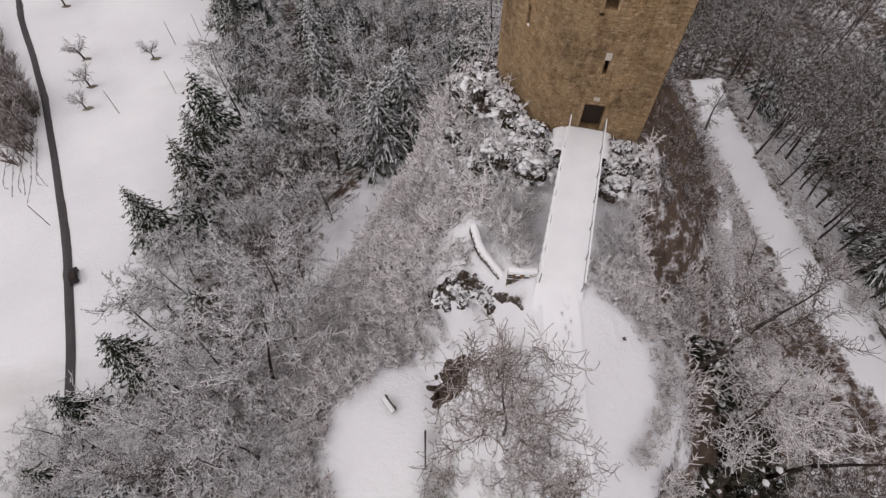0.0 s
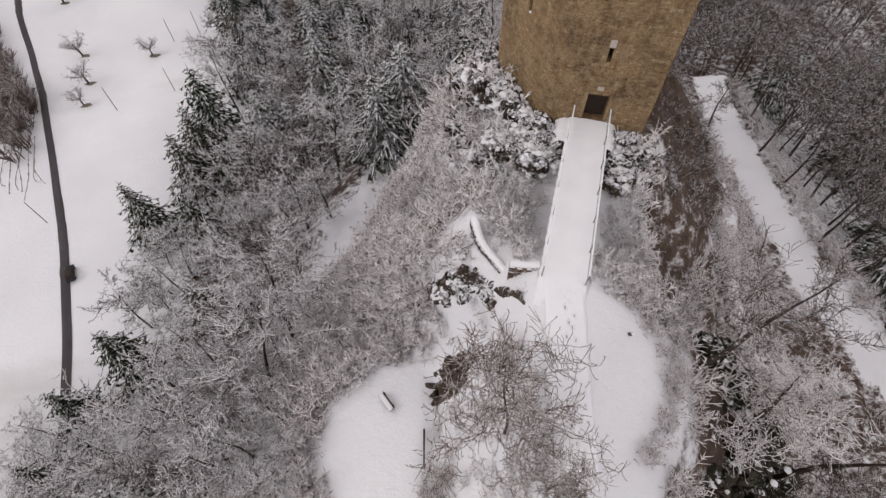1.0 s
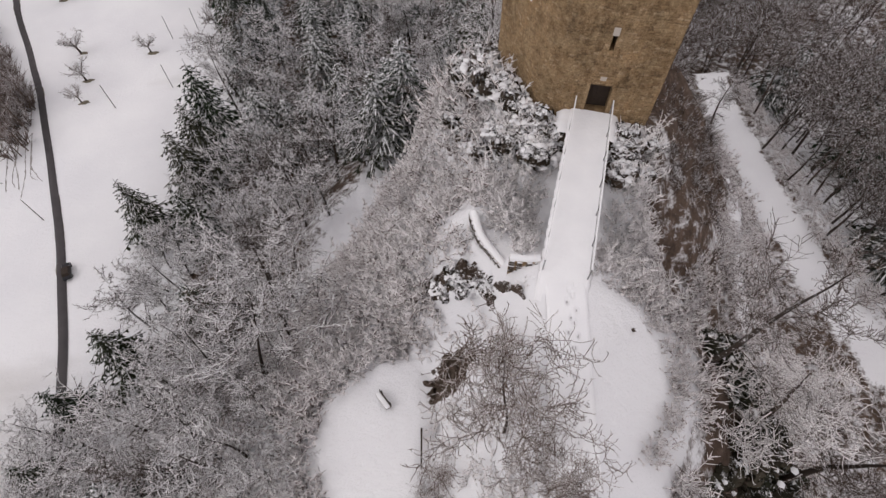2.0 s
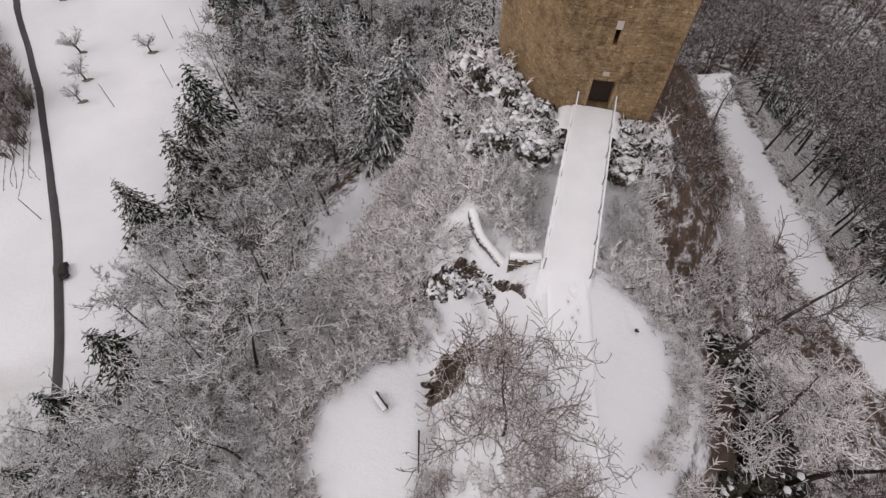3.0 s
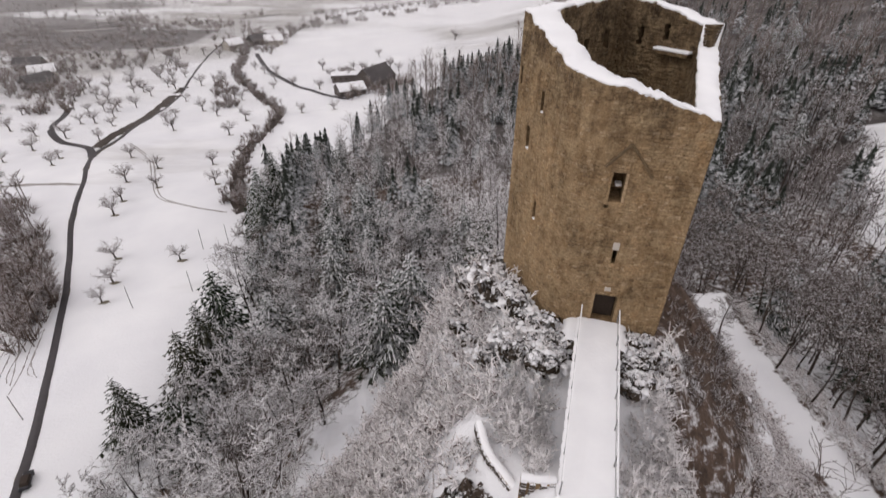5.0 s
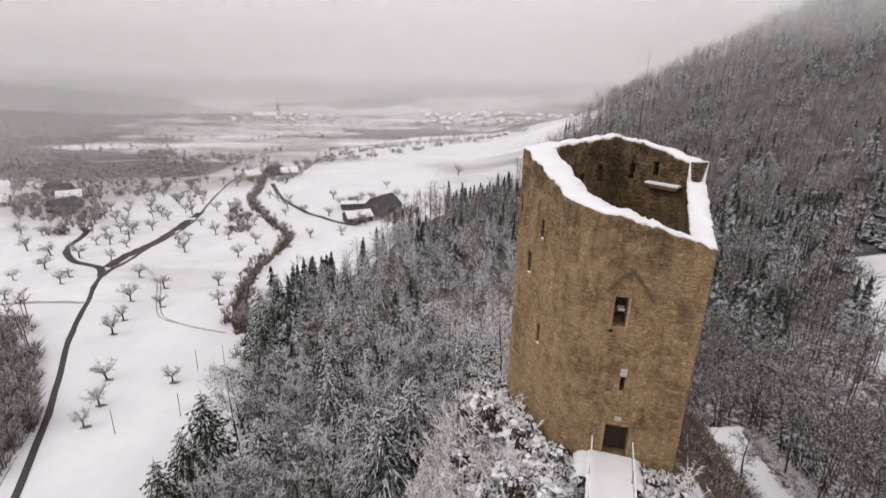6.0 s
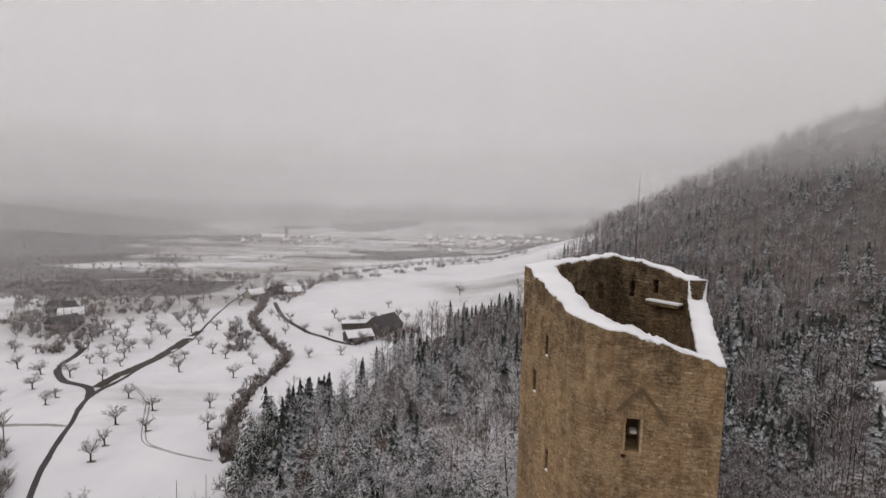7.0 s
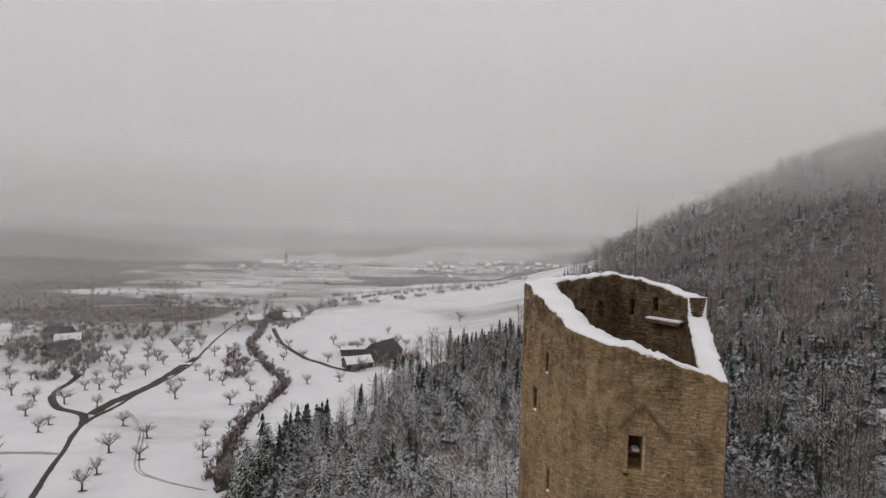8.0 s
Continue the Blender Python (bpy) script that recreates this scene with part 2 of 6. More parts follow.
# ---- ground ----
UPPER = [(4.9, 13.6), (8.1, 13.4), (10.4, 11.9), (11.9, 9.4), (11.3, 6.8), (9.2, 4.4), (7.2, 1.0), (5.6, 1.0), (5.2, 5.0), (5.0, 9.0)]
LOWER = [(-7.4, 7.6), (-6.8, 9.8), (-4.3, 11.2), (-1.9, 11.6), (-1.6, 9.3), (-1.8, 5.5), (-2.2, 2.5), (-5.0, 2.5), (-6.8, 5.0)]
CRAG = [(4.0, 31.4), (6.4, 24.9), (13.2, 23.3), (16.0, 31.6), (11.0, 37.8)]
LEDGE = [(-21, 20), (-17, 22), (-12, 40), (-6, 55), (-8, 60), (-12, 56), (-18, 42)]
TERRACE = [(38, 18), (56, 5), (55, 22), (52, 32), (50, 72), (42, 72), (38, 50)]
RUIN = [(1.9, 18.9), (2.2, 16.9), (2.9, 15.6), (3.6, 14.3), (4.6, 13.4), (5.4, 14.5), (4.5, 18.5), (3.0, 20.0)]
LANDING = [(11.35, 21.3), (12.3, 24.5), (7.1, 25.9), (6.2, 22.8)]
MOAT = [(3.6, 13.0), (11.0, 13.0), (13.5, 25.0), (4.5, 26.0)]


def outside(poly, x, y):
    """How far points lie outside a convex polygon."""
    pts = np.array(poly, float)
    best = np.full(np.shape(x), 1e9)
    inside = np.zeros(np.shape(x), bool)
    for a, b in zip(pts, np.roll(pts, -1, 0)):
        e = b - a
        u = np.clip(((x - a[0]) * e[0] + (y - a[1]) * e[1]) / (e @ e), 0, 1)
        best = np.minimum(best, np.hypot(x - a[0] - u * e[0], y - a[1] - u * e[1]))
        cross = (a[1] > y) != (b[1] > y)
        inside ^= cross & (x < a[0] + (y - a[1]) * e[0] / (e[1] if e[1] else 1e-9))
    return np.where(inside, 0.0, best)


def fall(d, s=1.3, soft=1.2):
    return s * (np.sqrt(d * d + soft * soft) - soft)


def waves(x, y, size, seed=0.0):
    """Smooth unevenness of about one, with features of that size."""
    k = 6.283 / size
    return (np.sin(k * (x * 0.83 + y * 0.41) + seed) * np.cos(k * (y * 0.77 - x * 0.35) + 1.7 * seed)
            + 0.5 * np.sin(k * 1.9 * (x * 0.3 - y * 0.92) + 2.3 * seed) + 0.3 * np.cos(k * 3.3 * (x * 0.95 + y * 0.2) + seed))


def height(x, y):
    x, y = np.asarray(x, float), np.asarray(y, float)
    r = np.hypot(x, y)
    floor = -56.0 - 5.0 * np.clip((y - 90) / 220, 0, 1) + np.clip((r - 300) / 900, 0, 1) * 1.0
    floor = floor + 177 * np.exp(-((x - 470) / 270) ** 2 - ((y - 520) / 340) ** 2)
    ridge = 95 + 45 * np.sin(x / 610 + 0.6) + 30 * np.sin(x / 260 + 2.0)
    floor = floor + ridge * np.clip((y - 1500 + 0.25 * x) / 900, 0, 1) ** 1.5 + 120 * np.clip((-x - 700) / 900, 0, 1) ** 1.5
    floor = floor + 6 * np.clip((x - 60) / 60, 0, 1) + waves(x, y, 160, 1.0) * 0.9 + waves(x, y, 45, 2.0) * 0.25
    mound = np.stack([
        -0.12 - 0.42 * np.clip(x - 7.2, 0, 5) - 0.06 * np.clip(12 - y, 0, 9) - fall(outside(UPPER, x, y)) * (1 + 0.8 * np.clip((5.2 - x) / 2, 0, 1)),
        -10.0 - fall(outside(LOWER, x, y), 1.25),
        -0.9 - fall(outside(CRAG, x, y), 1.35) * (1 + 0.6 * np.clip((4 - x) / 6, 0, 1)),
        -38.3 - fall(outside(LEDGE, x, y), 1.0), -34.3 - fall(outside(TERRACE, x, y), 0.9),
        -4.8 - fall(outside(MOAT, x, y), 1.2) * (1 + 0.8 * np.clip((3 - x) / 6, 0, 1)),
        -2.85 - fall(outside(RUIN, x, y), 1.45, 0.5), -1.25 - fall(outside(LANDING, x, y), 1.5, 0.6)])
    rough = waves(x, y, 9, 3.0) * 0.35 + waves(x, y, 3.1, 4.0) * 0.10
    flat = np.minimum(outside(UPPER, x, y), outside(LOWER, x, y))
    top = mound.max(0) + rough * np.clip(flat / 3, 0.06, 1)
    s = 3.0
    return np.where(top - floor > 20, top, floor + s * np.log1p(np.exp(np.clip((top - floor) / s, -30, 30))))


def near_line(pts, x, y):
    best = np.full(np.shape(x), 1e9)
    for a, b in zip(np.array(pts[:-1], float), np.array(pts[1:], float)):
        e = b - a
        u = np.clip(((x - a[0]) * e[0] + (y - a[1]) * e[1]) / (e @ e), 0, 1)
        best = np.minimum(best, np.hypot(x - a[0] - u * e[0], y - a[1] - u * e[1]))
    return best


TRACK_LEFT = [(-8.4, 57.5), (-9.4, 53), (-11.7, 47.9), (-13.5, 43.6), (-15.1, 37.8), (-17.1, 33.3), (-18.8, 28), (-20, 23)]
TRACK_RIGHT = [(47, 76), (46.1, 65.8), (46.0, 58.6), (46.2, 50.1), (46.7, 42.5), (47.5, 35.9), (48.4, 29.9), (50.0, 23.5), (51.6, 18.5), (53.5, 12), (55, 5)]
TRACK_RIGHT_LOW = [(41, 60), (33, 41), (26.6, 26.6), (25.4, 21.4), (25.6, 18.7)]
ROAD = [(-52, -30), (-55, 8), (-62, 30), (-73, 56), (-84, 77), (-94, 95), (-104, 111), (-117, 132), (-131, 160), (-144, 186), (-147, 215), (-154, 279), (-180, 371), (-190, 430)]


# slopes that carry brush but no tall trees
CLEAR = [[(10, -5), (53, -5), (53, 18), (50, 25), (48.5, 36), (48, 72), (40, 72), (22, 44), (12, 30)],
         [(-13, 10), (4, 2), (6, 42), (-6, 56), (-13.5, 46), (-15, 34)]]


def edge_x(y):
    """Where the wood ends and the meadow begins."""
    return np.interp(y, [-20, 30, 60, 80, 98, 121, 148, 179, 200, 258, 285, 320, 365, 542, 900], [-44, -50, -51, -46, -46, -55, -62, -52, -40, -29, -14, 24, 50, 130, 300])


def glade(x, y):
    """Distance from the middle line of the open glade in the eastern wood."""
    return near_line([(152, 168), (118, 108)], np.asarray(x, float), np.asarray(y, float))


def wooded(x, y):
    """True where the wood stands."""
    x, y = np.asarray(x, float), np.asarray(y, float)
    ok = (x > edge_x(y)) & (y < 900)
    for line, w in ((TRACK_LEFT, 3.6), (TRACK_RIGHT, 3.4), (TRACK_RIGHT_LOW, 1.4)):
        ok &= near_line(line, x, y) > w
    for poly, w in ((UPPER, 5), (LOWER, 4.5), (CRAG, 13), (MOAT, 6)):
        ok &= outside(poly, x, y) > w
    for poly in CLEAR:
        ok &= outside(poly, x, y) > 0.1
    ok &= glade(x, y) > 11
    return ok


def mesh_from(name, verts, faces, mats, smooth=False):
    me = bpy.data.meshes.new(name)
    verts, faces = np.asarray(verts, np.float32), np.asarray(faces, np.int32)
    me.vertices.add(len(verts))
    me.vertices.foreach_set("co", verts.ravel())
    n = faces.shape[1]
    me.loops.add(faces.size)
    me.loops.foreach_set("vertex_index", faces.ravel())
    me.polygons.add(len(faces))
    me.polygons.foreach_set("loop_start", np.arange(0, faces.size, n, dtype=np.int32))
    me.polygons.foreach_set("loop_total", np.full(len(faces), n, np.int32))
    if smooth:
        me.polygons.foreach_set("use_smooth", np.ones(len(faces), bool))
    for m in mats if isinstance(mats, (list, tuple)) else [mats]:
        me.materials.append(m)
    me.update(calc_edges=True)
    return me


def part(name, data, material, parent, label=""):
    """One mesh object under a thing or a part; data is a bmesh or a mesh."""
    if isinstance(data, bmesh.types.BMesh):
        me = bpy.data.meshes.new(name)
        data.to_mesh(me)
        data.free()
        me.materials.append(material)
    else:
        me = data
    ob = new(name, me)
    ob.parent = parent
    return tagged(ob, label)


def box(bm, lo, hi, m=None, bevel=0.0):
    """Add a box to a bmesh."""
    made = bmesh.ops.create_cube(bm, size=1.0)["verts"]
    bmesh.ops.scale(bm, vec=[h - l for l, h in zip(lo, hi)], verts=made)
    bmesh.ops.translate(bm, vec=[(h + l) / 2 for l, h in zip(lo, hi)], verts=made)
    if bevel:
        edges = list({e for v in made for e in v.link_edges})
        made = bmesh.ops.bevel(bm, geom=edges, offset=bevel, segments=1, affect="EDGES")["verts"]
    if m is not None:
        bmesh.ops.transform(bm, matrix=m, verts=made)
    return made


def spaced(lo, hi, fine_lo, fine_hi, step, grow):
    mid = list(np.arange(fine_lo, fine_hi + step / 2, step))
    a, s = [fine_lo], step
    while a[-1] > lo:
        s *= grow
        a.append(a[-1] - s)
    b, s = [fine_hi], step
    while b[-1] < hi:
        s *= grow
        b.append(b[-1] + s)
    return np.array(a[:0:-1] + mid + b[1:])


gx = spaced(-4500, 4500, -24, 26, 0.5, 1.045)
gy = spaced(-1500, 4800, -6, 44, 0.5, 1.042)
GX, GY = np.meshgrid(gx, gy)
GZ = height(GX, GY)
nx, ny = len(gx), len(gy)
idx = np.arange(nx * ny).reshape(ny, nx)
quads = np.stack([idx[:-1, :-1], idx[:-1, 1:], idx[1:, 1:], idx[1:, :-1]], -1).reshape(-1, 4)
ground_mesh = mesh_from("ground", np.stack([GX, GY, GZ], -1).reshape(-1, 3), quads, GROUND, True)
tracks = np.minimum(near_line(TRACK_LEFT, GX, GY) - 2.3, np.minimum(near_line(TRACK_RIGHT, GX, GY) - 1.7 - 0.35 * waves(GX, GY, 7, 1.0), near_line(TRACK_RIGHT_LOW, GX, GY) - 0.6 - 0.3 * waves(GX, GY, 6, 2.0)))
flats = np.minimum(outside(UPPER, GX, GY), outside(LOWER, GX, GY))
inwood = np.clip((GX - edge_x(GY)) / 6, 0, 1) * np.clip((900 - GY) / 10, 0, 1)
castle = np.minimum(outside(MOAT, GX, GY), outside(CRAG, GX, GY))
brushy = np.clip(1.25 - np.minimum(outside(CLEAR[1], GX, GY), castle) / 5, 0.0, 1)
scree = np.maximum(np.clip(1.6 - np.hypot((GX - 18.5) / 6.5, (GY - 33) / 10.5), 0, 1), np.clip(1.5 - np.hypot((GX - 22) / 10, (GY - 7) / 8), 0, 1))
share = np.maximum(1 - 0.62 * brushy * (GX < 13), scree * 2.0)
# full cover in the wood colours its floor dark, as the trees' shade does
cover = np.clip(inwood, 0, 1) * np.clip(tracks / 1.0, 0, 1) * np.clip(flats / 1.6, 0, 1) * share
cover *= 1 - 0.25 * np.clip((GX - 49) / 3, 0, 1) * np.clip((95 - GY) / 20, 0, 1)
cover *= glade(GX, GY) > 10
woods = np.clip((waves(GX, GY, 900, 5.0) + waves(GX, GY * 2.2, 420, 7.0) - 0.35) * 2, 0, 1) * np.clip((np.hypot(GX, GY) - 520) / 150, 0, 1)
woods = np.maximum(woods, np.clip((GY - 1650) / 400, 0, 1) * 0.9)
woods = np.maximum(woods, np.clip((-GX - 0.42 * GY - 30 + 70 * waves(GX, GY, 260, 2.0)) / 260, 0, 1) * np.clip((GY - 360) / 60, 0, 1))
woods = np.maximum(woods, np.clip((-GX - 190) / 50, 0, 1) * np.clip((GY - 400) / 40, 0, 1) * np.clip((560 - GY) / 40, 0, 1))
woods = np.maximum(woods, inwood * np.clip((np.hypot(GX, GY) - 140) / 60, 0, 1) * (glade(GX, GY) > 10))
for fx, fy, rx, ry in ((60, 640, 190, 150), (-95, 430, 60, 75), (-255, 530, 60, 25), (-230, 700, 120, 50), (-330, 1000, 120, 60)):
    woods *= np.clip(np.hypot((GX - fx) / rx, (GY - fy) / ry) * 4 - 3.5, 0, 1)
thaw = np.clip((np.hypot(GX, GY) - 330) / 140, 0, 1)
for fx, fy, rx, ry in ((60, 640, 210, 170), (-85, 420, 75, 90), (-140, 300, 90, 90)):
    thaw *= np.clip(np.hypot((GX - fx) / rx, (GY - fy) / ry) * 4 - 3.5, 0, 1)
ground_mesh.attributes.new("thaw", "FLOAT", "POINT").data.foreach_set("value", thaw.ravel().astype(np.float32))
ground_mesh.attributes.new("woods", "FLOAT", "POINT").data.foreach_set("value", woods.ravel().astype(np.float32))
ground_mesh.attributes.new("cover", "FLOAT", "POINT").data.foreach_set("value", cover.ravel().astype(np.float32))
tagged(new("ground", ground_mesh), "snow-covered hillside and valley floor with leaf litter showing and a shade-darkened wood floor", "ground", kind="structure")

# ---- the keep ----
PLAN = [(13.0, 23.85), (15.7, 31.6), (11.2, 37.2), (4.2, 31.2), (6.75, 25.2)]
THICK = [1.15, 1.1, 1.1, 1.7, 1.45]
COUNT = [30, 26, 34, 26, 26]
ROUND = 1.7


def offset_plan(by):
    """The plan with each side moved inwards."""
    pts = [Vector(p) for p in PLAN]
    lines = []
    for k, (a, b) in enumerate(zip(pts, pts[1:] + pts[:1])):
        d = (b - a).normalized()
        n = Vector((-d.y, d.x))
        lines.append((a + n * by[k], d))
    out = []
    for k in range(len(pts)):
        (p, d), (q, e) = lines[k - 1], lines[k]
        s = ((q - p).x * e.y - (q - p).y * e.x) / (d.x * e.y - d.y * e.x)
        out.append(p + d * s)
    return out


def ring(by, rounding):
    """Points round the keep, side by side, with the last corner rounded."""
    c = offset_plan(by)
    last, before, after = c[4], c[3], c[0]
    t0 = last + (before - last).normalized() * rounding
    t1 = last + (after - last).normalized() * rounding
    out = []
    stops = [(c[0], c[1]), (c[1], c[2]), (c[2], c[3]), (c[3], t0)]
    for (a, b), n in zip(stops, COUNT):
        out += [a.lerp(b, k / n) for k in range(n)]
    for k in range(10):
        u = k / 10
        out.append(t0 * (1 - u) ** 2 + last * 2 * u * (1 - u) + t1 * u * u)
    out += [t1.lerp(c[0], k / COUNT[4]) for k in range(COUNT[4])]
    return out


OUTER, INNER_RING = ring([0] * 5, ROUND), ring(THICK, ROUND * 0.7)
N_RING = len(OUTER)


def rim_heights():
    """Height of the broken wall top at each point of the ring."""
    keys = [(0, 13.0), (29, 14.9), (30, 16.1), (44, 16.9), (56, 17.2), (75, 17.0), (90, 16.85), (100, 16.1), (116, 14.75), (126, 14.3), (140, 13.6), (N_RING, 13.0)]
    rnd = random.Random(4)
    hs = []
    for k in range(N_RING):
        z = float(np.interp(k, [a for a, _ in keys], [b for _, b in keys]))
        hs.append(z + rnd.uniform(-0.05, 0.05) + 0.05 * math.sin(k * 0.7))
    return hs


RIM = rim_heights()
keep = tagged(new("keep"), "roofless ruined stone keep with snow on its broken wall tops", "tower")
keep.location = (9.9, 29.5, 0)
KEEP_INV = Matrix.Translation((-9.9, -29.5, 0))


def keep_wall():
    verts, faces = [], []
    rows = [-4.0, 0.0, 4.0, 8.0, 11.5]
    for ringpts in (OUTER, INNER_RING):
        for k, p in enumerate(ringpts):
            for z in rows:
                verts.append((p.x, p.y, z))
            verts.append((p.x, p.y, RIM[k] - (0.0 if ringpts is OUTER else 0.04)))
    m = len(rows) + 1
    for k in range(N_RING):
        j = (k + 1) % N_RING
        for r in range(m - 1):
            faces.append((k * m + r, j * m + r, j * m + r + 1, k * m + r + 1))
            o = N_RING * m
            faces.append((o + j * m + r, o + k * m + r, o + k * m + r + 1, o + j * m + r + 1))
        o = N_RING * m
        faces.append((k * m + m - 1, j * m + m - 1, o + j * m + m - 1, o + k * m + m - 1))
        faces.append((j * m, k * m, o + k * m, o + j * m))
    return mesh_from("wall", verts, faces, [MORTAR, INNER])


def wall_frame(a, b):
    """Frame of a wall side: origin at a, x along to b, y outwards, z up."""
    d = (Vector(b) - Vector(a)).normalized()
    m = Matrix(((d.x, d.y, 0, a[0]), (d.y, -d.x, 0, a[1]), (0, 0, 1, 0), (0, 0, 0, 1)))
    return m


FRONT = wall_frame(PLAN[4], PLAN[0])
LEFT = wall_frame(PLAN[3], PLAN[4])
BACK = wall_frame(PLAN[1], PLAN[2])
REAR = wall_frame(PLAN[2], PLAN[3])
# openings: wall, along from, along to, bottom, top
OPENINGS = {
    "door": (FRONT, 2.42, 3.72, 0.0, 2.0), "slit": (FRONT, 2.86, 3.10, 4.35, 5.25), "window": (FRONT, 2.02, 2.68, 8.25, 9.95),
    "hole": (FRONT, 1.85, 2.08, 7.85, 8.08),
    "loop_high": (LEFT, 2.66, 2.94, 11.85, 13.05), "loop_mid": (LEFT, 1.45, 1.80, 9.3, 10.7), "loop_low": (LEFT, 3.08, 3.36, 5.15, 6.45),
    "loop_far": (LEFT, 0.20, 0.38, 12.9, 13.9),
    "inner_a": (BACK, 4.3, 4.75, 14.5, 15.6), "inner_d": (BACK, 2.6, 3.0, 15.0, 15.9), "inner_b": (REAR, 2.2, 2.8, 14.2, 15.3), "inner_c": (REAR, 4.3, 4.8, 14.0, 15.0)}


def keep_body():
    me = keep_wall()
    ob = new("wall", me)
    cut_bm = bmesh.new()
    for name, (m, a, b, lo, hi) in OPENINGS.items():
        deep = (-0.85, 0.6) if name in ("hole",) else (-2.6, 0.6)
        if name.startswith("inner"):
            deep = (-1.6, -0.45)
        box(cut_bm, (a, deep[0], lo), (b, deep[1], hi), m)
    cut_me = bpy.data.meshes.new("cut")
    bmesh.ops.recalc_face_normals(cut_bm, faces=cut_bm.faces)
    cut_bm.to_mesh(cut_me)
    cut_bm.free()
    cut_me.materials.append(MORTAR)
    cut = new("cut", cut_me)
    mod = ob.modifiers.new("openings", "BOOLEAN")
    mod.object, mod.operation, mod.solver = cut, "DIFFERENCE", "EXACT"
    bpy.context.view_layer.update()
    done = bpy.data.meshes.new_from_object(ob.evaluated_get(bpy.context.evaluated_depsgraph_get()))
    ob.modifiers.clear()
    bpy.data.objects.remove(cut)
    ob.data = done
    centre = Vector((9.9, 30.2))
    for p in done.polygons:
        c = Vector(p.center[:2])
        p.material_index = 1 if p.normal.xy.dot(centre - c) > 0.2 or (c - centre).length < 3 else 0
    done.transform(KEEP_INV)
    ob.parent = keep
    return ob


keep_body()


def snow_on_rim():
    verts, faces = [], []
    prof = [(0.0, -0.03), (0.01, 0.06), (0.06, 0.11), (0.5, 0.13), (0.94, 0.11), (1.0, 0.05), (1.0, -0.05)]
    rnd = random.Random(8)
    for k in range(N_RING):
        o, i = OUTER[k], INNER_RING[k]
        for u, h in prof:
            p = o.lerp(i, u + (rnd.uniform(-0.03, 0.10) if u < 0.2 else rnd.uniform(-0.07, 0.03) if u > 0.8 else 0))
            verts.append((p.x, p.y, RIM[k] + h + rnd.uniform(-0.02, 0.02)))
    n = len(prof)
    for k in range(N_RING):
        j = (k + 1) % N_RING
        for r in range(n - 1):
            faces.append((k * n + r, j * n + r, j * n + r + 1, k * n + r + 1))
        faces.append((k * n + n - 1, j * n + n - 1, j * n, k * n))
    me = mesh_from("snow_cap", verts, faces, SNOW, True)
    me.transform(KEEP_INV)
    part("snow_cap", me, None, keep, "thick wet snow lying on the wall top")


snow_on_rim()

# ---- the footbridge ----
BR_A, BR_B = Vector((6.17, 12.65, 0)), Vector((9.62, 24.7, 0))
BR_LEN = (BR_B - BR_A).length
BR_DIR = (BR_B - BR_A).normalized()
BRIDGE = Matrix(((BR_DIR.y, BR_DIR.x, 0, BR_A.x), (-BR_DIR.x, BR_DIR.y, 0, BR_A.y), (0, 0, 1, 0), (0, 0, 0, 1)))


def footbridge():
    b = tagged(new("footbridge"), "snow-covered wooden footbridge with thin railings leading to the keep door", "bridge")
    b.matrix_world = BRIDGE
    bm = bmesh.new()
    box(bm, (-1.2, -0.3, -0.42), (-0.95, BR_LEN, -0.12), bevel=0.02)
    part("beam", bm, WOOD, b)
    bm = bmesh.new()
    box(bm, (0.95, -0.3, -0.42), (1.2, BR_LEN, -0.12), bevel=0.02)
    part("beam", bm, WOOD, b)
    bm = bmesh.new()
    box(bm, (-1.25, -0.3, -0.12), (1.25, BR_LEN, -0.04))
    part("deck", bm, WOOD, b)
    # snow sheet with soft edges
    verts, faces = [], []
    us = [-1.27, -1.22, -1.1, -0.6, 0, 0.6, 1.1, 1.22, 1.27]
    hs = [-0.06, 0.03, 0.07, 0.08, 0.075, 0.08, 0.07, 0.03, -0.06]
    rows = 60
    for r in range(rows + 1):
        y = -1.6 + (BR_LEN + 1.45) * r / rows
        dip = 0.26 * max(0.0, min(1.0, (0.1 - y) / 1.6)) ** 1.2
        for u, h in zip(us, hs):
            h -= dip
            verts.append((u + 0.02 * math.sin(r * 2.1 + u), y, h + 0.012 * math.sin(r * 1.3 + u * 5)))
    n = len(us)
    for r in range(rows):
        for c in range(n - 1):
            faces.append((r * n + c, r * n + c + 1, (r + 1) * n + c + 1, (r + 1) * n + c))
    part("snow_sheet", mesh_from("snow_sheet", verts, faces, SNOW, True), None, b, "smooth untrodden snow on the deck")
    for side in (-1, 1):
        x = side * 1.12
        for y in np.linspace(0.05, BR_LEN - 0.15, 7):
            bm = bmesh.new()
            box(bm, (x - 0.03, y - 0.03, -0.1), (x + 0.03, y + 0.03, 0.98), bevel=0.006)
            part("post", bm, METAL, b)
        bm = bmesh.new()
        box(bm, (x - 0.035, 0.0, 0.96), (x + 0.035, BR_LEN - 0.05, 1.03), bevel=0.012)
        part("handrail", bm, METAL, b)
        bm = bmesh.new()
        box(bm, (x - 0.012, 0.0, 0.45), (x + 0.012, BR_LEN - 0.05, 0.48))
        part("rail", bm, METAL, b)
        bm = bmesh.new()
        box(bm, (x - 0.04, 0.0, 1.032), (x + 0.04, BR_LEN - 0.05, 1.075), bevel=0.018)
        part("rail_snow", bm, SNOW, b, "thin ridge of snow")


footbridge()


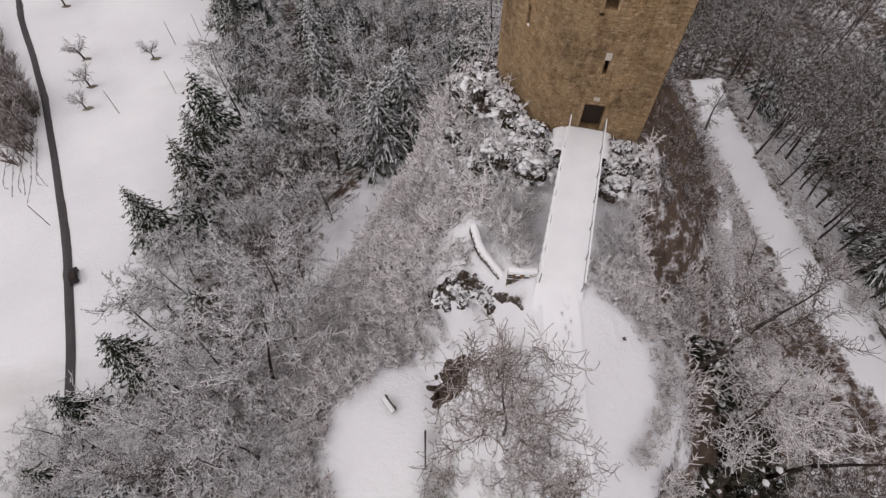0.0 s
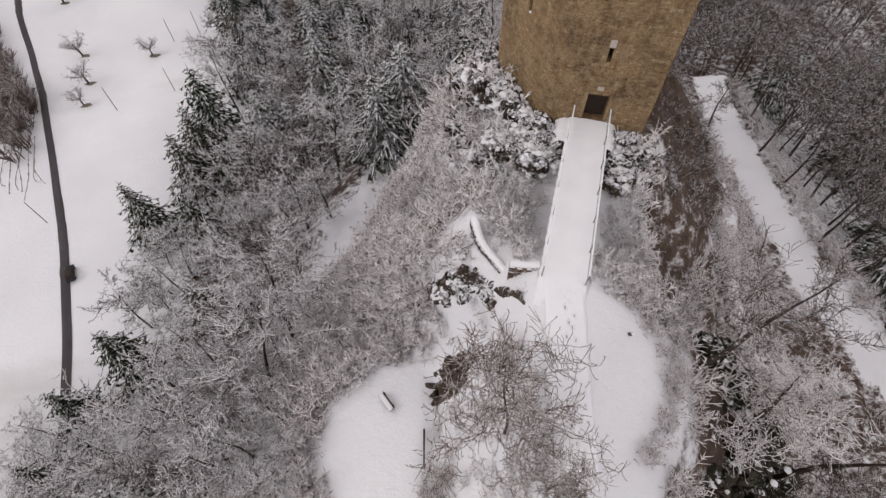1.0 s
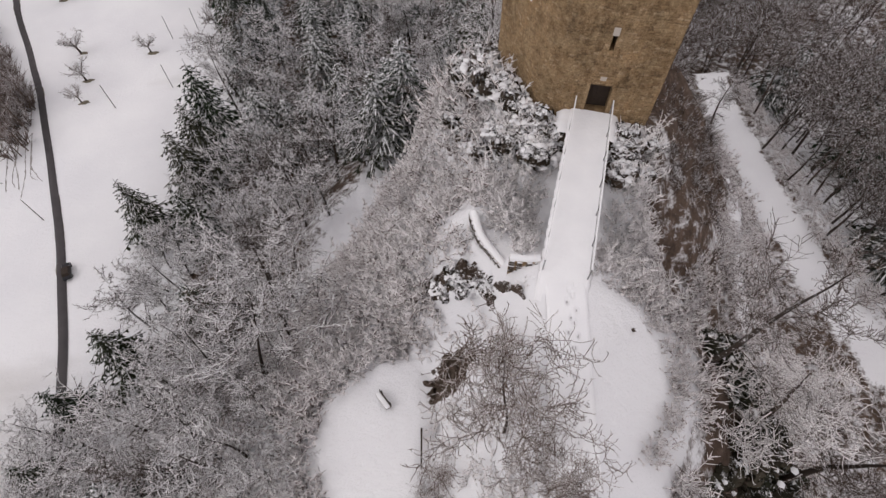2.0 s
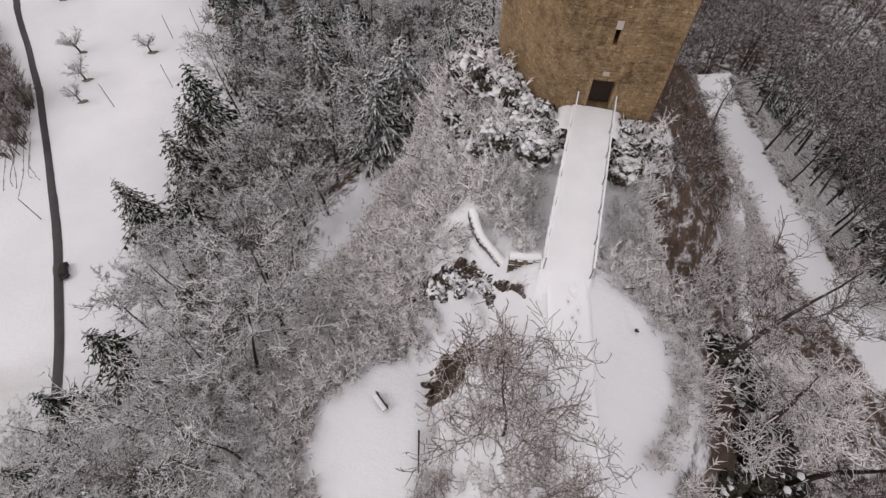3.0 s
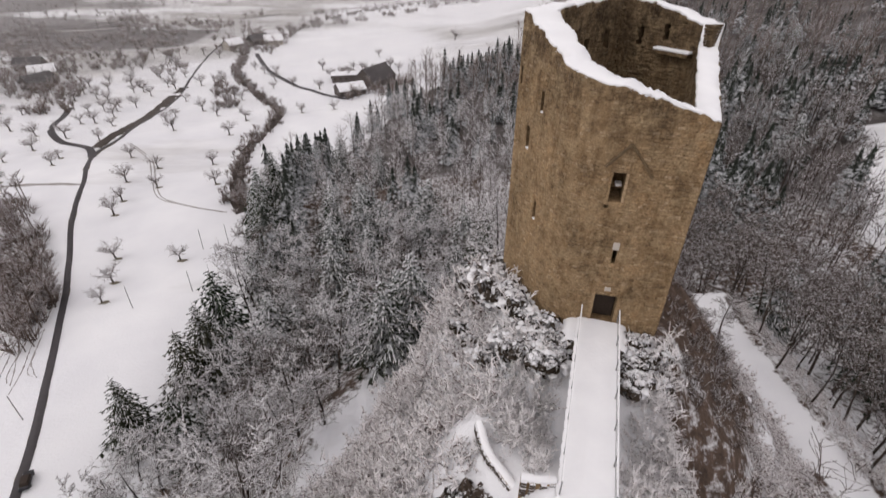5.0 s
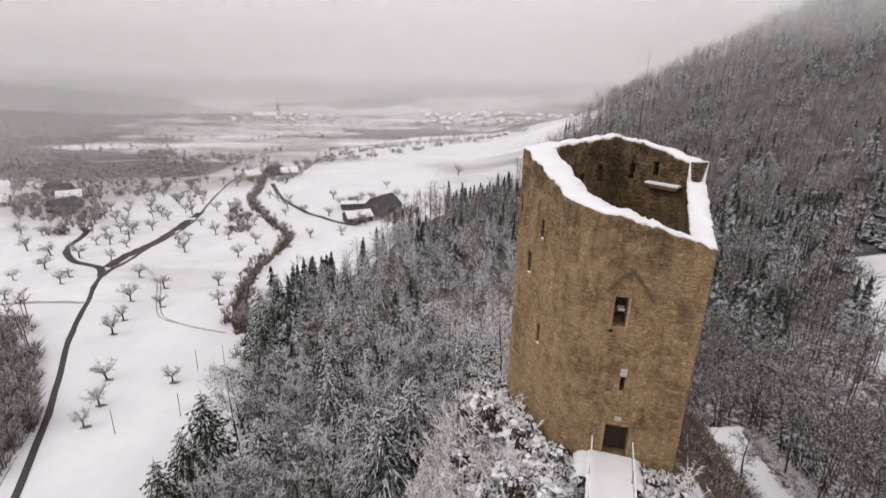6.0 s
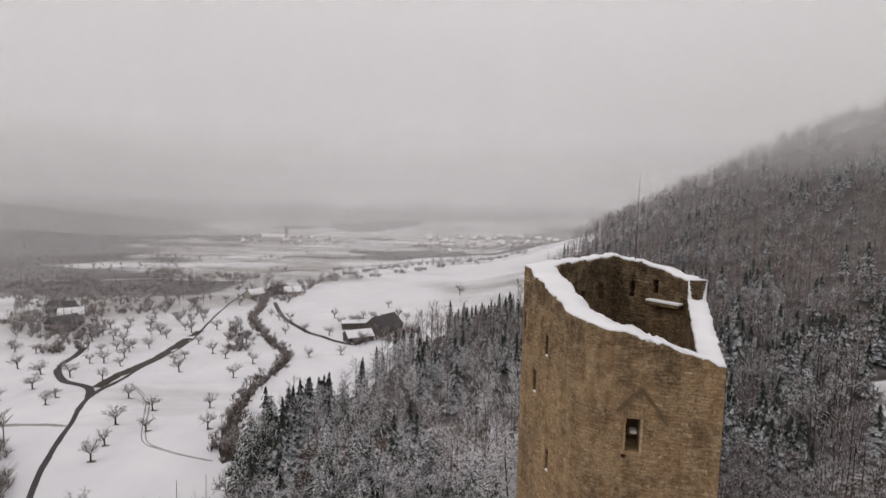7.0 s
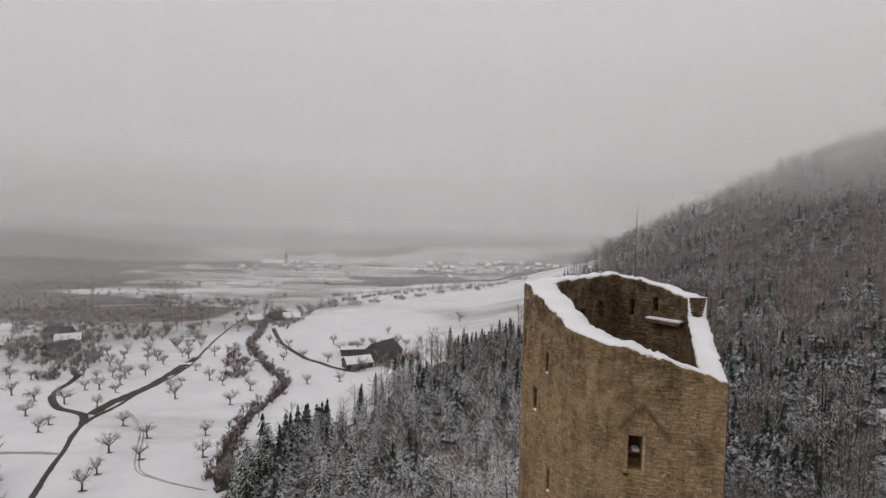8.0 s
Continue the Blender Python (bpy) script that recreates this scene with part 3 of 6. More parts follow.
def abutment():
    """Stone landing between the bridge and the keep."""
    a = tagged(new("abutment"), "stone landing before the keep door under a pad of snow", "abutment")
    a.matrix_world = BRIDGE
    bm = bmesh.new()
    box(bm, (-1.95, BR_LEN - 2.3, -4.5), (1.75, BR_LEN + 0.15, -0.48), bevel=0.08)
    # its dark colour also stands in for the shaded void below the landing
    part("masonry", bm, ROCK, a)
    verts, faces = [], []
    n = 18
    r = random.Random(5)
    for j in range(n + 1):
        for i in range(n + 1):
            u, v = i / n, j / n
            e = min(u, 1 - u, v + 0.15, 1.2 - v)
            x, y = -2.05 + 3.9 * u, BR_LEN - 2.4 + 2.5 * v
            verts.append((x + r.uniform(-.06, .06), y + r.uniform(-.06, .06), -0.5 + 0.43 * min(1, e * 9) ** 0.5 + r.uniform(-.02, .02)))
    for j in range(n):
        for i in range(n):
            k = j * (n + 1) + i
            faces.append((k, k + 1, k + n + 2, k + n + 1))
    part("snow_pad", mesh_from("snow_pad", verts, faces, SNOW, True), None, a, "lumpy pad of snow")


abutment()

# ---- trees ----


def tubes(segs, sides=3):
    """Tapered tubes from rows of start, end, start radius, end radius."""
    s = np.asarray(segs, float)
    a, b, ra, rb = s[:, :3], s[:, 3:6], s[:, 6], s[:, 7]
    d = b - a
    d /= np.linalg.norm(d, axis=1, keepdims=True) + 1e-9
    ref = np.where(np.abs(d[:, 2:3]) > 0.9, [[1.0, 0, 0]], [[0, 0, 1.0]])
    u = np.cross(d, ref)
    u /= np.linalg.norm(u, axis=1, keepdims=True) + 1e-9
    v = np.cross(d, u)
    ang = np.arange(sides) * 2 * np.pi / sides + 0.5
    ring_ = np.cos(ang)[None, :, None] * u[:, None] + np.sin(ang)[None, :, None] * v[:, None]
    verts = np.concatenate([a[:, None] + ring_ * ra[:, None, None], b[:, None] + ring_ * rb[:, None, None]], 1)
    n = len(s)
    base = (np.arange(n) * 2 * sides)[:, None, None]
    k = np.arange(sides)
    quad = np.stack([k, (k + 1) % sides, (k + 1) % sides + sides, k + sides], -1)[None]
    return verts.reshape(-1, 3), (base + quad).reshape(-1, 4)


def as_tris(f):
    return np.concatenate([f[:, :3], f[:, [0, 2, 3]]])


def spikes(segs):
    """Three-sided twigs that run out to a point."""
    v, _ = tubes(segs, 3)
    v = v.reshape(-1, 6, 3)
    v = np.concatenate([v[:, :3], v[:, 3:].mean(1, keepdims=True)], 1)
    k = np.arange(len(v))[:, None, None] * 4
    return v.reshape(-1, 3), (k + np.array([[0, 1, 3], [1, 2, 3], [2, 0, 3]])[None]).reshape(-1, 3)


def joined(*pieces):
    vs, fs, n = [], [], 0
    for v, f in pieces:
        vs.append(v)
        fs.append(f + n)
        n += len(v)
    return np.concatenate(vs), np.concatenate(fs)


def grow(rnd, p, d, length, radius, level, limbs, twigs, spread, up, kinks=3, wild=0.16):
    """A limb with kinks, side limbs and twigs."""
    out = limbs if level < 2 else twigs
    fine = wild > 0.25
    step = length / kinks
    for k in range(kinks):
        d = (d + Vector((rnd.gauss(0, wild), rnd.gauss(0, wild), rnd.gauss(0, wild * 0.6) + up))).normalized()
        q = p + d * step
        r0, r1 = radius * (1 - 0.75 * k / kinks), radius * (1 - 0.75 * (k + 1) / kinks)
        out.append((*p, *q, r0, -1.0 if level >= 2 and k == kinks - 1 else r1))
        if level < 3:
            for _ in range((2, 2, 3)[level]):
                side = Vector((rnd.gauss(0, 1), rnd.gauss(0, 1), rnd.gauss(0.1, 0.6))).normalized()
                nd = (d * (1 - spread) + side * spread).normalized()
                at = p.lerp(q, rnd.random())
                grow(rnd, at, nd, length * rnd.uniform(0.42, 0.66), max(r1 * 0.55, 0.012), level + 1, limbs, twigs, spread, up, (4, 5, 3)[level] if fine else (4, 3, 1)[level], wild)
        p = q


def bare_tree_meshes(seed, tall, crown_from, thick, spread=0.62, twig=0.05, limbs_n=7, wild=0.2):
    rnd = random.Random(seed)
    trunk, limbs, twigs = [], [], []
    p, d, n = Vector((0, 0, -1.0)), Vector((0, 0, 1)), 8
    for k in range(n):
        d = (d + Vector((rnd.gauss(0, 0.05), rnd.gauss(0, 0.05), 0.05))).normalized()
        q = p + d * ((tall + 1.0) / n)
        trunk.append((*p, *q, thick * (1 - 0.9 * k / n), thick * (1 - 0.9 * (k + 1) / n)))
        p = q
    for k in range(limbs_n):
        f = crown_from + (0.98 - crown_from) * (k + rnd.random() * 0.6) / limbs_n
        seg = trunk[min(int(f * n), n - 1)]
        at = Vector(seg[:3]).lerp(Vector(seg[3:6]), f * n - int(f * n))
        ang = k * 2.4 + rnd.uniform(-0.5, 0.5)
        lift = rnd.uniform(0.15, 0.8) + 0.7 * max(0, f - 0.7)
        nd = Vector((math.cos(ang), math.sin(ang), lift)).normalized()
        ln = tall * (0.40 - 0.22 * max(0, (f - 0.55) / 0.45)) * rnd.uniform(0.8, 1.15)
        grow(rnd, at, nd, ln, thick * 0.42 * (1.1 - f), 1, limbs, twigs, spread, 0.05, 4, wild)
    tips = []
    for t in twigs:
        if t[7] < 0:
            a, b, r0 = Vector(t[:3]), Vector(t[3:6]), max(t[6], twig * 1.2)
            ln = (b - a).length
            d = (b - a).normalized()
            e = a + (d + Vector((rnd.gauss(0, .22), rnd.gauss(0, .22), rnd.gauss(0.1, .2)))).normalized() * ln * 0.62
            tips.append((*a, *e, r0, 0.0))
            c = a.lerp(e, rnd.uniform(0.25, 0.7))
            h = c + (d + Vector((rnd.gauss(0, .75), rnd.gauss(0, .75), rnd.gauss(0.15, .5)))).normalized() * ln * rnd.uniform(0.3, 0.5)
            tips.append((*c, *h, r0 * 0.95, 0.0))
    twigs = [(*t[:6], max(t[6], twig), max(t[7], twig * 0.7)) for t in twigs if t[7] >= 0]
    v0, f0 = tubes(trunk, 6)
    v1, f1 = tubes(limbs + twigs, 3)
    return (v0, f0), joined((v1, as_tris(f1)), spikes(tips))


def spruce_mesh(seed, tall, wide):
    """Trunk and drooping boughs, each a ridge with side sprays."""
    rnd = random.Random(seed)
    trunk = [(0, 0, -1, 0, 0, tall * 0.5, 0.28, 0.16), (0, 0, tall * 0.5, 0, 0, tall, 0.16, 0.02)]
    verts, faces = [], []

    def leaf(p, q, w, drop):
        d = (q - p)
        s = d.cross(Vector((0, 0, 1)))
        if s.length < 1e-6:
            return
        s = s.normalized() * w
        m = p.lerp(q, 0.45)
        i = len(verts)
        verts.extend([p, m + s - Vector((0, 0, drop)), q, m - s - Vector((0, 0, drop)), m + Vector((0, 0, 0.06))])
        faces.extend([(i, i + 1, i + 4, i + 4), (i + 1, i + 2, i + 4, i + 4), (i + 2, i + 3, i + 4, i + 4), (i + 3, i, i + 4, i + 4)])

    sv, sf = [], []

    def snow_strip(p, q, w):
        """Snow lying along a bough."""
        s = (q - p).cross(Vector((0, 0, 1)))
        if s.length < 1e-6:
            return
        s = s.normalized() * w
        up_, i, m = Vector((0, 0, 0.09)), len(sv), p.lerp(q, 0.5)
        sv.extend([p + up_, m + s + up_ * 0.6, q + up_ * 0.7, m - s + up_ * 0.6, m + up_ * 2.0])
        sf.extend([(i, i + 1, i + 4), (i + 1, i + 2, i + 4), (i + 2, i + 3, i + 4), (i + 3, i, i + 4)])

    levels = int(tall * 0.95)
    for k in range(levels):
        f = 0.10 + 0.88 * k / levels
        z = tall * f
        reach = wide * (1 - f) ** 0.8 * rnd.uniform(0.8, 1.15) + 0.25
        for b in range(8 if f < 0.75 else 5):
            ang = b * 6.283 / (8 if f < 0.75 else 5) + k * 0.9 + rnd.uniform(-0.25, 0.25)
            d = Vector((math.cos(ang), math.sin(ang), 0))
            r = reach * rnd.uniform(0.7, 1.15)
            p0 = Vector((0, 0, z + rnd.uniform(-0.2, 0.2)))
            prev = p0
            for s in range(1, 4):
                u = s / 3
                q = p0 + d * r * u + Vector((0, 0, -r * 0.42 * u * u + 0.10 * r * u))
                leaf(prev, q + (q - prev) * 0.25, 0.16 + 0.10 * r * (1.15 - u), 0.10)
                if rnd.random() < 0.7:
                    snow_strip(prev.lerp(q, rnd.uniform(0, 0.25)), q + (q - prev) * rnd.uniform(-0.1, 0.2), rnd.uniform(0.5, 0.9) * (0.10 + 0.05 * r * (1.15 - u)))
                for sd in (-1, 1):
                    side = Vector((-d.y, d.x, 0)) * sd
                    tip = q - (q - prev) * 0.4 + (side * 0.8 + d * 0.6) * r * 0.30 * (1.25 - u) - Vector((0, 0, 0.16 * r))
                    leaf(prev.lerp(q, 0.6), tip, 0.10 + 0.05 * r, 0.06)
                    if rnd.random() < 0.4:
                        snow_strip(prev.lerp(q, 0.6), tip, rnd.uniform(0.4, 0.8) * (0.06 + 0.03 * r))
                prev = q
    tv, tf = tubes(trunk, 6)
    v = np.array([tuple(x) for x in verts])
    f_ = np.array([(a, b, c) for a, b, c, _ in faces])
    return (tv, tf), (v, f_), (np.array([tuple(x) for x in sv]), np.array(sf))


def tree_thing(name, trunk, crown, bark, leaf, label, group, snow=None):
    t = tagged(new(name), label, "tree", group)
    part("trunk", mesh_from("trunk", *trunk, bark), None, t)
    part("crown", mesh_from("crown", *crown, leaf), None, t)
    if snow:
        part("snow", mesh_from("snow", *snow, SNOW), None, t, "snow lying along the boughs")["kind"] = "stuff"
    return t


def stand(x, y, sink=0.0):
    return Vector((x, y, float(height(x, y)) - sink))


BARE = [tree_thing("bare_tree", *bare_tree_meshes(s, h, c, th, sp), BARK, TWIG, "tall leafless deciduous tree white with hoarfrost on the slope", "frosted wood")
        for s, h, c, th, sp in ((1, 15, 0.35, 0.24, 0.6), (2, 13, 0.28, 0.2, 0.68), (3, 17, 0.42, 0.26, 0.58), (4, 11, 0.2, 0.17, 0.7), (5, 14, 0.3, 0.2, 0.64))]
SPRUCE = [tree_thing("spruce", *sp[:2], BARK, NEEDLE, "dark green spruce with snow along its drooping boughs", "spruces in the wood", sp[2])
          for sp in (spruce_mesh(s, h, w) for s, h, w in ((11, 20, 8.0), (12, 17, 6.8), (13, 23, 8.8)))]


def darker(ob, material):
    """The same tree with less rime on its twigs."""
    c = copy_thing(ob, Matrix())
    tagged(c, "tall leafless brown deciduous tree with little snow on its twigs", group="dark wood")
    for p in c.children:
        if p.name.startswith("crown"):
            p.data = p.data.copy()
            p.data.materials[0] = material
    return c


BARE_DARK = [darker(ob, TWIG_DARK) for ob in BARE]
TALL = [tree_thing("bare_tree", *bare_tree_meshes(s, h, 0.55, 0.2, 0.55), BARK, TWIG_DARK, "tall slender leafless tree with a long dark trunk beside the track", "dark wood") for s, h in ((71, 19), (72, 17))]
SPRUCE_WHITE = []
for ob in SPRUCE[:2]:
    SPRUCE_WHITE.append(darker(ob, NEEDLE_SNOWY))
    tagged(SPRUCE_WHITE[-1], "spruce bowed under heavy snow among the bare trees", group="spruces in the wood")
    SPRUCE_WHITE[-1].name = "spruce"
HOME = {ob: False for ob in BARE + BARE_DARK + TALL + SPRUCE + SPRUCE_WHITE}


def put(ob, x, y, scale=1.0, turn=0.0, lean=0.0, sink=0.0):
    m = Matrix.Translation(stand(x, y, sink)) @ Euler((lean, 0, turn)).to_matrix().to_4x4()
    if HOME.get(ob) is False:
        HOME[ob] = True
        ob.matrix_basis = m
        ob.scale = (scale, scale, scale)
        return ob
    c = copy_thing(ob, m)
    c.scale = (scale, scale, scale)
    return c


rnd = random.Random(21)
spots = []


def far_enough(x, y, d):
    return all((x - a) ** 2 + (y - b) ** 2 > d * d for a, b in spots)


# spruces that stand out
for k, (x, y, s) in enumerate(((-45.5, 77.0, 1.1), (-48.3, 65.5, 1.0), (-53.2, 54.5, 0.75), (-46.2, 27.2, 0.9), (-54.0, 21, 0.7), (-50.5, 11, 0.68), (-19.5, 81.0, 0.9), (-9.5, 58.0, 1.0),
                               (-28.5, 104, 0.9), (-15.0, 64, 0.7), (-33, 120, 0.9), (-20, 104, 0.9), (76, 64, 1.0), (80, 57, 0.9), (-46.8, 70.8, 0.8), (-47, 109, 0.9), (-43, 110, 0.8), (-50, 116, 0.9), (-52, 122, 0.95), (-47, 121, 0.85), (-55, 129, 0.9), (-50, 131, 0.85), (-58, 136, 0.9), (-54, 141, 0.9))):
    spots.append((x, y))
    put(SPRUCE_WHITE[k % 2] if -32 < x < 0 else SPRUCE[k % 3], x, y, s, k * 1.3)
lead = list(spots)
tries = 0
while len(spots) < 310 and tries < 9000:
    tries += 1
    x, y = rnd.uniform(-70, 75), rnd.uniform(4, 125)
    if not bool(wooded(x, y)) or not far_enough(x, y, 4.6) or any((x - a) ** 2 + (y - b) ** 2 < 52 for a, b in lead):
        continue
    spots.append((x, y))
    conifer = rnd.random() < (0.55 if (x < edge_x(y) + 14 and y > 112) else 0.15 if x < 12 else 0.10 if x > 62 else 0.0)
    put((SPRUCE_WHITE if rnd.random() < 0.6 else SPRUCE)[rnd.randrange(2)] if conifer else TALL[rnd.randrange(2)] if x > 44 and y < 110 and rnd.random() < 0.75 else (BARE_DARK if x > 14 or rnd.random() < 0.22 else BARE)[rnd.randrange(5)], x, y, rnd.uniform(0.75, 1.1), rnd.uniform(0, 6.3), rnd.uniform(-0.06, 0.06))

# snowy spruces that stand out farther off in the wood
for k, (x, y) in enumerate(((138, 256), (152, 266), (143, 240), (155, 245), (114, 207), (115, 192), (138, 215), (175, 235), (187, 244), (99, 146), (107, 151), (-33, 124), (-24, 118), (-13, 129), (-6, 127), (-38, 163), (-25, 162))):
    put(SPRUCE_WHITE[k % 2], x, y, 0.75 + 0.09 * (k % 4), k * 1.1)
# frosted trees on the bank west of the lower terrace
BANK = [(-34, -6), (-9, -6), (-9.5, 4), (-10.8, 11), (-14, 16), (-18, 21), (-24, 22), (-34, 12)]
bank_spots = []
for _ in range(1500):
    x, y = rnd.uniform(-34, -9), rnd.uniform(-6, 22)
    if float(outside(BANK, np.array(x), np.array(y))) > 0 or float(near_line(TRACK_LEFT, np.array(x), np.array(y))) < 2.5:
        continue
    if all((x - a) ** 2 + (y - b) ** 2 > 9.5 for a, b in bank_spots):
        bank_spots.append((x, y))
        put(BARE[rnd.randrange(5)] if rnd.random() < 0.85 else BARE_DARK[rnd.randrange(5)], x, y, rnd.uniform(0.42, 0.66), rnd.uniform(0, 6.3), rnd.uniform(-0.1, 0.1))

# outlying trees between the lane and the bank
for k, (x, y, sc) in enumerate(((-56.7, 17.6, 0.7), (-56, 11.1, 0.75), (-51.4, 12.4, 0.8), (-58.7, 15.4, 0.6), (-50.6, 9.1, 0.8), (-48.4, 14.5, 0.8), (-54, 5, 0.8), (-46, 6, 0.8), (-59, 8, 0.6))):
    put(BARE[k % 5], x, y, sc, k * 1.9)

# ---- far woods: too many to count ----


def sprite_bare(seed, tall, n=16, thick=1.0, fork=2):
    """A tall bare tree for the far wood: a straight stem under a fan of rising limbs."""
    r = random.Random(seed)
    top = Vector((r.uniform(-.7, .7), r.uniform(-.7, .7), tall))
    segs = [(0, 0, -1, 0, 0, tall * 0.5, 0.19, 0.13), (0, 0, tall * 0.5, *top, 0.13, 0.04)]
    tips = []
    for k in range(n):
        f = r.uniform(0.38, 0.95)
        a = k * 2.4 + r.uniform(-.4, .4)
        ln = tall * 0.34 * (1.2 - f) + 1.4
        p = Vector((0, 0, tall * f)).lerp(top * f, max(0.0, f - 0.5))
        d = Vector((math.cos(a), math.sin(a), r.uniform(0.5, 1.7))).normalized()
        q = p + d * ln * 0.75
        tips.append((*p, *q, 0.10 * thick, 0))
        for _ in range(fork):
            at = p.lerp(q, r.uniform(0.4, 0.85))
            e = at + (d + Vector((r.gauss(0, .5), r.gauss(0, .5), 0.3))).normalized() * ln * r.uniform(0.4, 0.65)
            tips.append((*at, *e, 0.14 * thick, 0))
    v, f = tubes(segs, 3)
    return joined((v, as_tris(f)), spikes(tips))


def bush_sprite(seed, tall, n=9, wide=0.8):
    """A many-stemmed leafless bush or coppice, about as wide as high."""
    r = random.Random(seed)
    segs, tips = [], []
    for k in range(n):
        a = k * 2.4 + r.uniform(-.4, .4)
        out_ = r.uniform(.15, wide)
        d = Vector((math.cos(a) * out_, math.sin(a) * out_, 1)).normalized()
        p = Vector((r.gauss(0, .3), r.gauss(0, .3), -0.4))
        q = p + d * tall * r.uniform(0.4, 0.6)
        segs.append((*p, *q, 0.09, 0.07))
        for _ in range(5):
            e = p.lerp(q, r.uniform(0.45, 1.0))
            h = e + (d + Vector((r.gauss(0, .6), r.gauss(0, .6), r.gauss(0.1, .3)))).normalized() * tall * r.uniform(0.25, 0.5)
            tips.append((*e, *h, 0.11, 0))
    v, f = tubes(segs, 3)
    return joined((v, as_tris(f)), spikes(tips))


def sprite_spruce(seed, tall, wide):
    r = random.Random(seed)
    vs, fs = [(0, 0, tall)], []
    levels = 10
    for k in range(levels):
        f = (k + 1) / levels
        z1, r1 = tall * (1 - f) + 1.0, wide * f ** 0.85
        z0 = z1 + tall / levels * 1.1
        for b in range(9):
            a = b * 0.698 + k * 0.5 + r.uniform(-0.2, 0.2)
            rr = r1 * r.uniform(0.55, 1.25)
            i = len(vs)
            w = 0.42
            vs += [(0.15 * rr * math.cos(a), 0.15 * rr * math.sin(a), z0), (rr * 0.75 * math.cos(a - w), rr * 0.75 * math.sin(a - w), z1 + 0.1 * rr),
                   (rr * math.cos(a), rr * math.sin(a), z1 + 0.05 * rr), (rr * 0.75 * math.cos(a + w), rr * 0.75 * math.sin(a + w), z1 + 0.1 * rr)]
            fs += [(i, i + 1, i + 2), (i, i + 2, i + 3)]
    return np.array(vs, float), np.array(fs)


def wood_of(name, sprites, places, material, label, category="wood"):
    """One object out of many trees at x, y, scale, turn."""
    vs, fs, n = [], [], 0
    px = np.array([p[:2] for p in places])
    hz = height(px[:, 0], px[:, 1])
    for (x, y, sc, turn, which), z in zip(places, hz):
        v, f = sprites[which]
        c, s = math.cos(turn) * sc, math.sin(turn) * sc
        vs.append(np.stack([v[:, 0] * c - v[:, 1] * s + x, v[:, 0] * s + v[:, 1] * c + y, v[:, 2] * sc + z], -1))
        fs.append(f + n)
        n += len(v)
    ob = new(name, mesh_from(name, np.concatenate(vs), np.concatenate(fs), material))
    return tagged(ob, label, category, kind="stuff")


FAR_BARE = [sprite_bare(s, 18 + 2 * (s % 3)) for s in range(6)]
FAR_SPRUCE = [sprite_spruce(s, 15 + 2.5 * (s % 3), 4.7) for s in range(5)]
rnd = random.Random(5)
bare_far, spruce_far = [], []


def scatter(x0, x1, y0, y1, step, chance, conifer):
    y = y0
    while y < y1:
        x = x0
        while x < x1:
            px_, py_ = x + rnd.uniform(-.5, .5) * step, y + rnd.uniform(-.5, .5) * step
            near = px_ < 75 and py_ < 125 and px_ > -70
            if not near and rnd.random() < chance and bool(wooded(px_, py_)):
                clump = noise.fractal(Vector((px_ * 0.022, py_ * 0.022, 3.0)), 1.0, 2.0, 3) + rnd.uniform(-0.35, 0.35)
                if clump > 0.55 - conifer:
                    spruce_far.append((px_, py_, rnd.uniform(0.65, 1.1), rnd.uniform(0, 6.3), rnd.randrange(5)))
                else:
                    bare_far.append((px_, py_, rnd.uniform(0.75, 1.1) if py_ < 330 else rnd.uniform(0.75, 1.3), rnd.uniform(0, 6.3), rnd.randrange(6)))
            x += step
        y += step


scatter(-95, 75, 125, 300, 6.4, 0.95, 0.50)
scatter(75, 150, 60, 225, 5.0, 0.95, 0.42)
scatter(150, 190, 60, 225, 6.4, 0.9, 0.40)
scatter(75, 190, 225, 300, 6.4, 0.9, 0.40)
scatter(-40, 330, 300, 420, 7.4, 0.9, 0.3)
scatter(190, 420, 120, 300, 8.0, 0.9, 0.3)
scatter(30, 460, 420, 640, 9.0, 0.9, 0.30)
scatter(460, 760, 330, 900, 12.0, 0.9, 0.25)
scatter(30, 460, 640, 900, 12.0, 0.9, 0.25)
for k in range(34):
    t = k / 34
    spruce_far.append((float(edge_x(108 + 72 * t)) + rnd.uniform(1, 12), 108 + 72 * t + rnd.uniform(-3, 3), rnd.uniform(0.55, 1.1), rnd.uniform(0, 6), rnd.randrange(5)))
MID_BARE = [sprite_bare(s + 40, 15 + 1.5 * (s % 3), 22, 0.6, 3) for s in range(6)]
near_band = [p for p in bare_far if p[1] < 225 and p[0] < 150]
bare_far = [p for p in bare_far if not (p[1] < 225 and p[0] < 150)]
wood_of("rimed_wood", MID_BARE, [p for p in near_band if p[0] < 30], TWIG_MID, "leafless wood grey with rime below the keep")
wood_of("brown_wood", MID_BARE, [p for p in near_band if p[0] >= 30], TWIG_DARK, "leafless brown wood with a little snow east of the keep")
wood_of("bare_far_wood", FAR_BARE, bare_far, FARWOOD, "leafless brown-grey deciduous wood dusted with snow on the hillside")
wood_of("spruce_far_wood", FAR_SPRUCE, spruce_far, FAR_NEEDLE, "dark spruces dusted with snow among the bare wood")

# ---- meadow: road, lanes, fruit trees ----


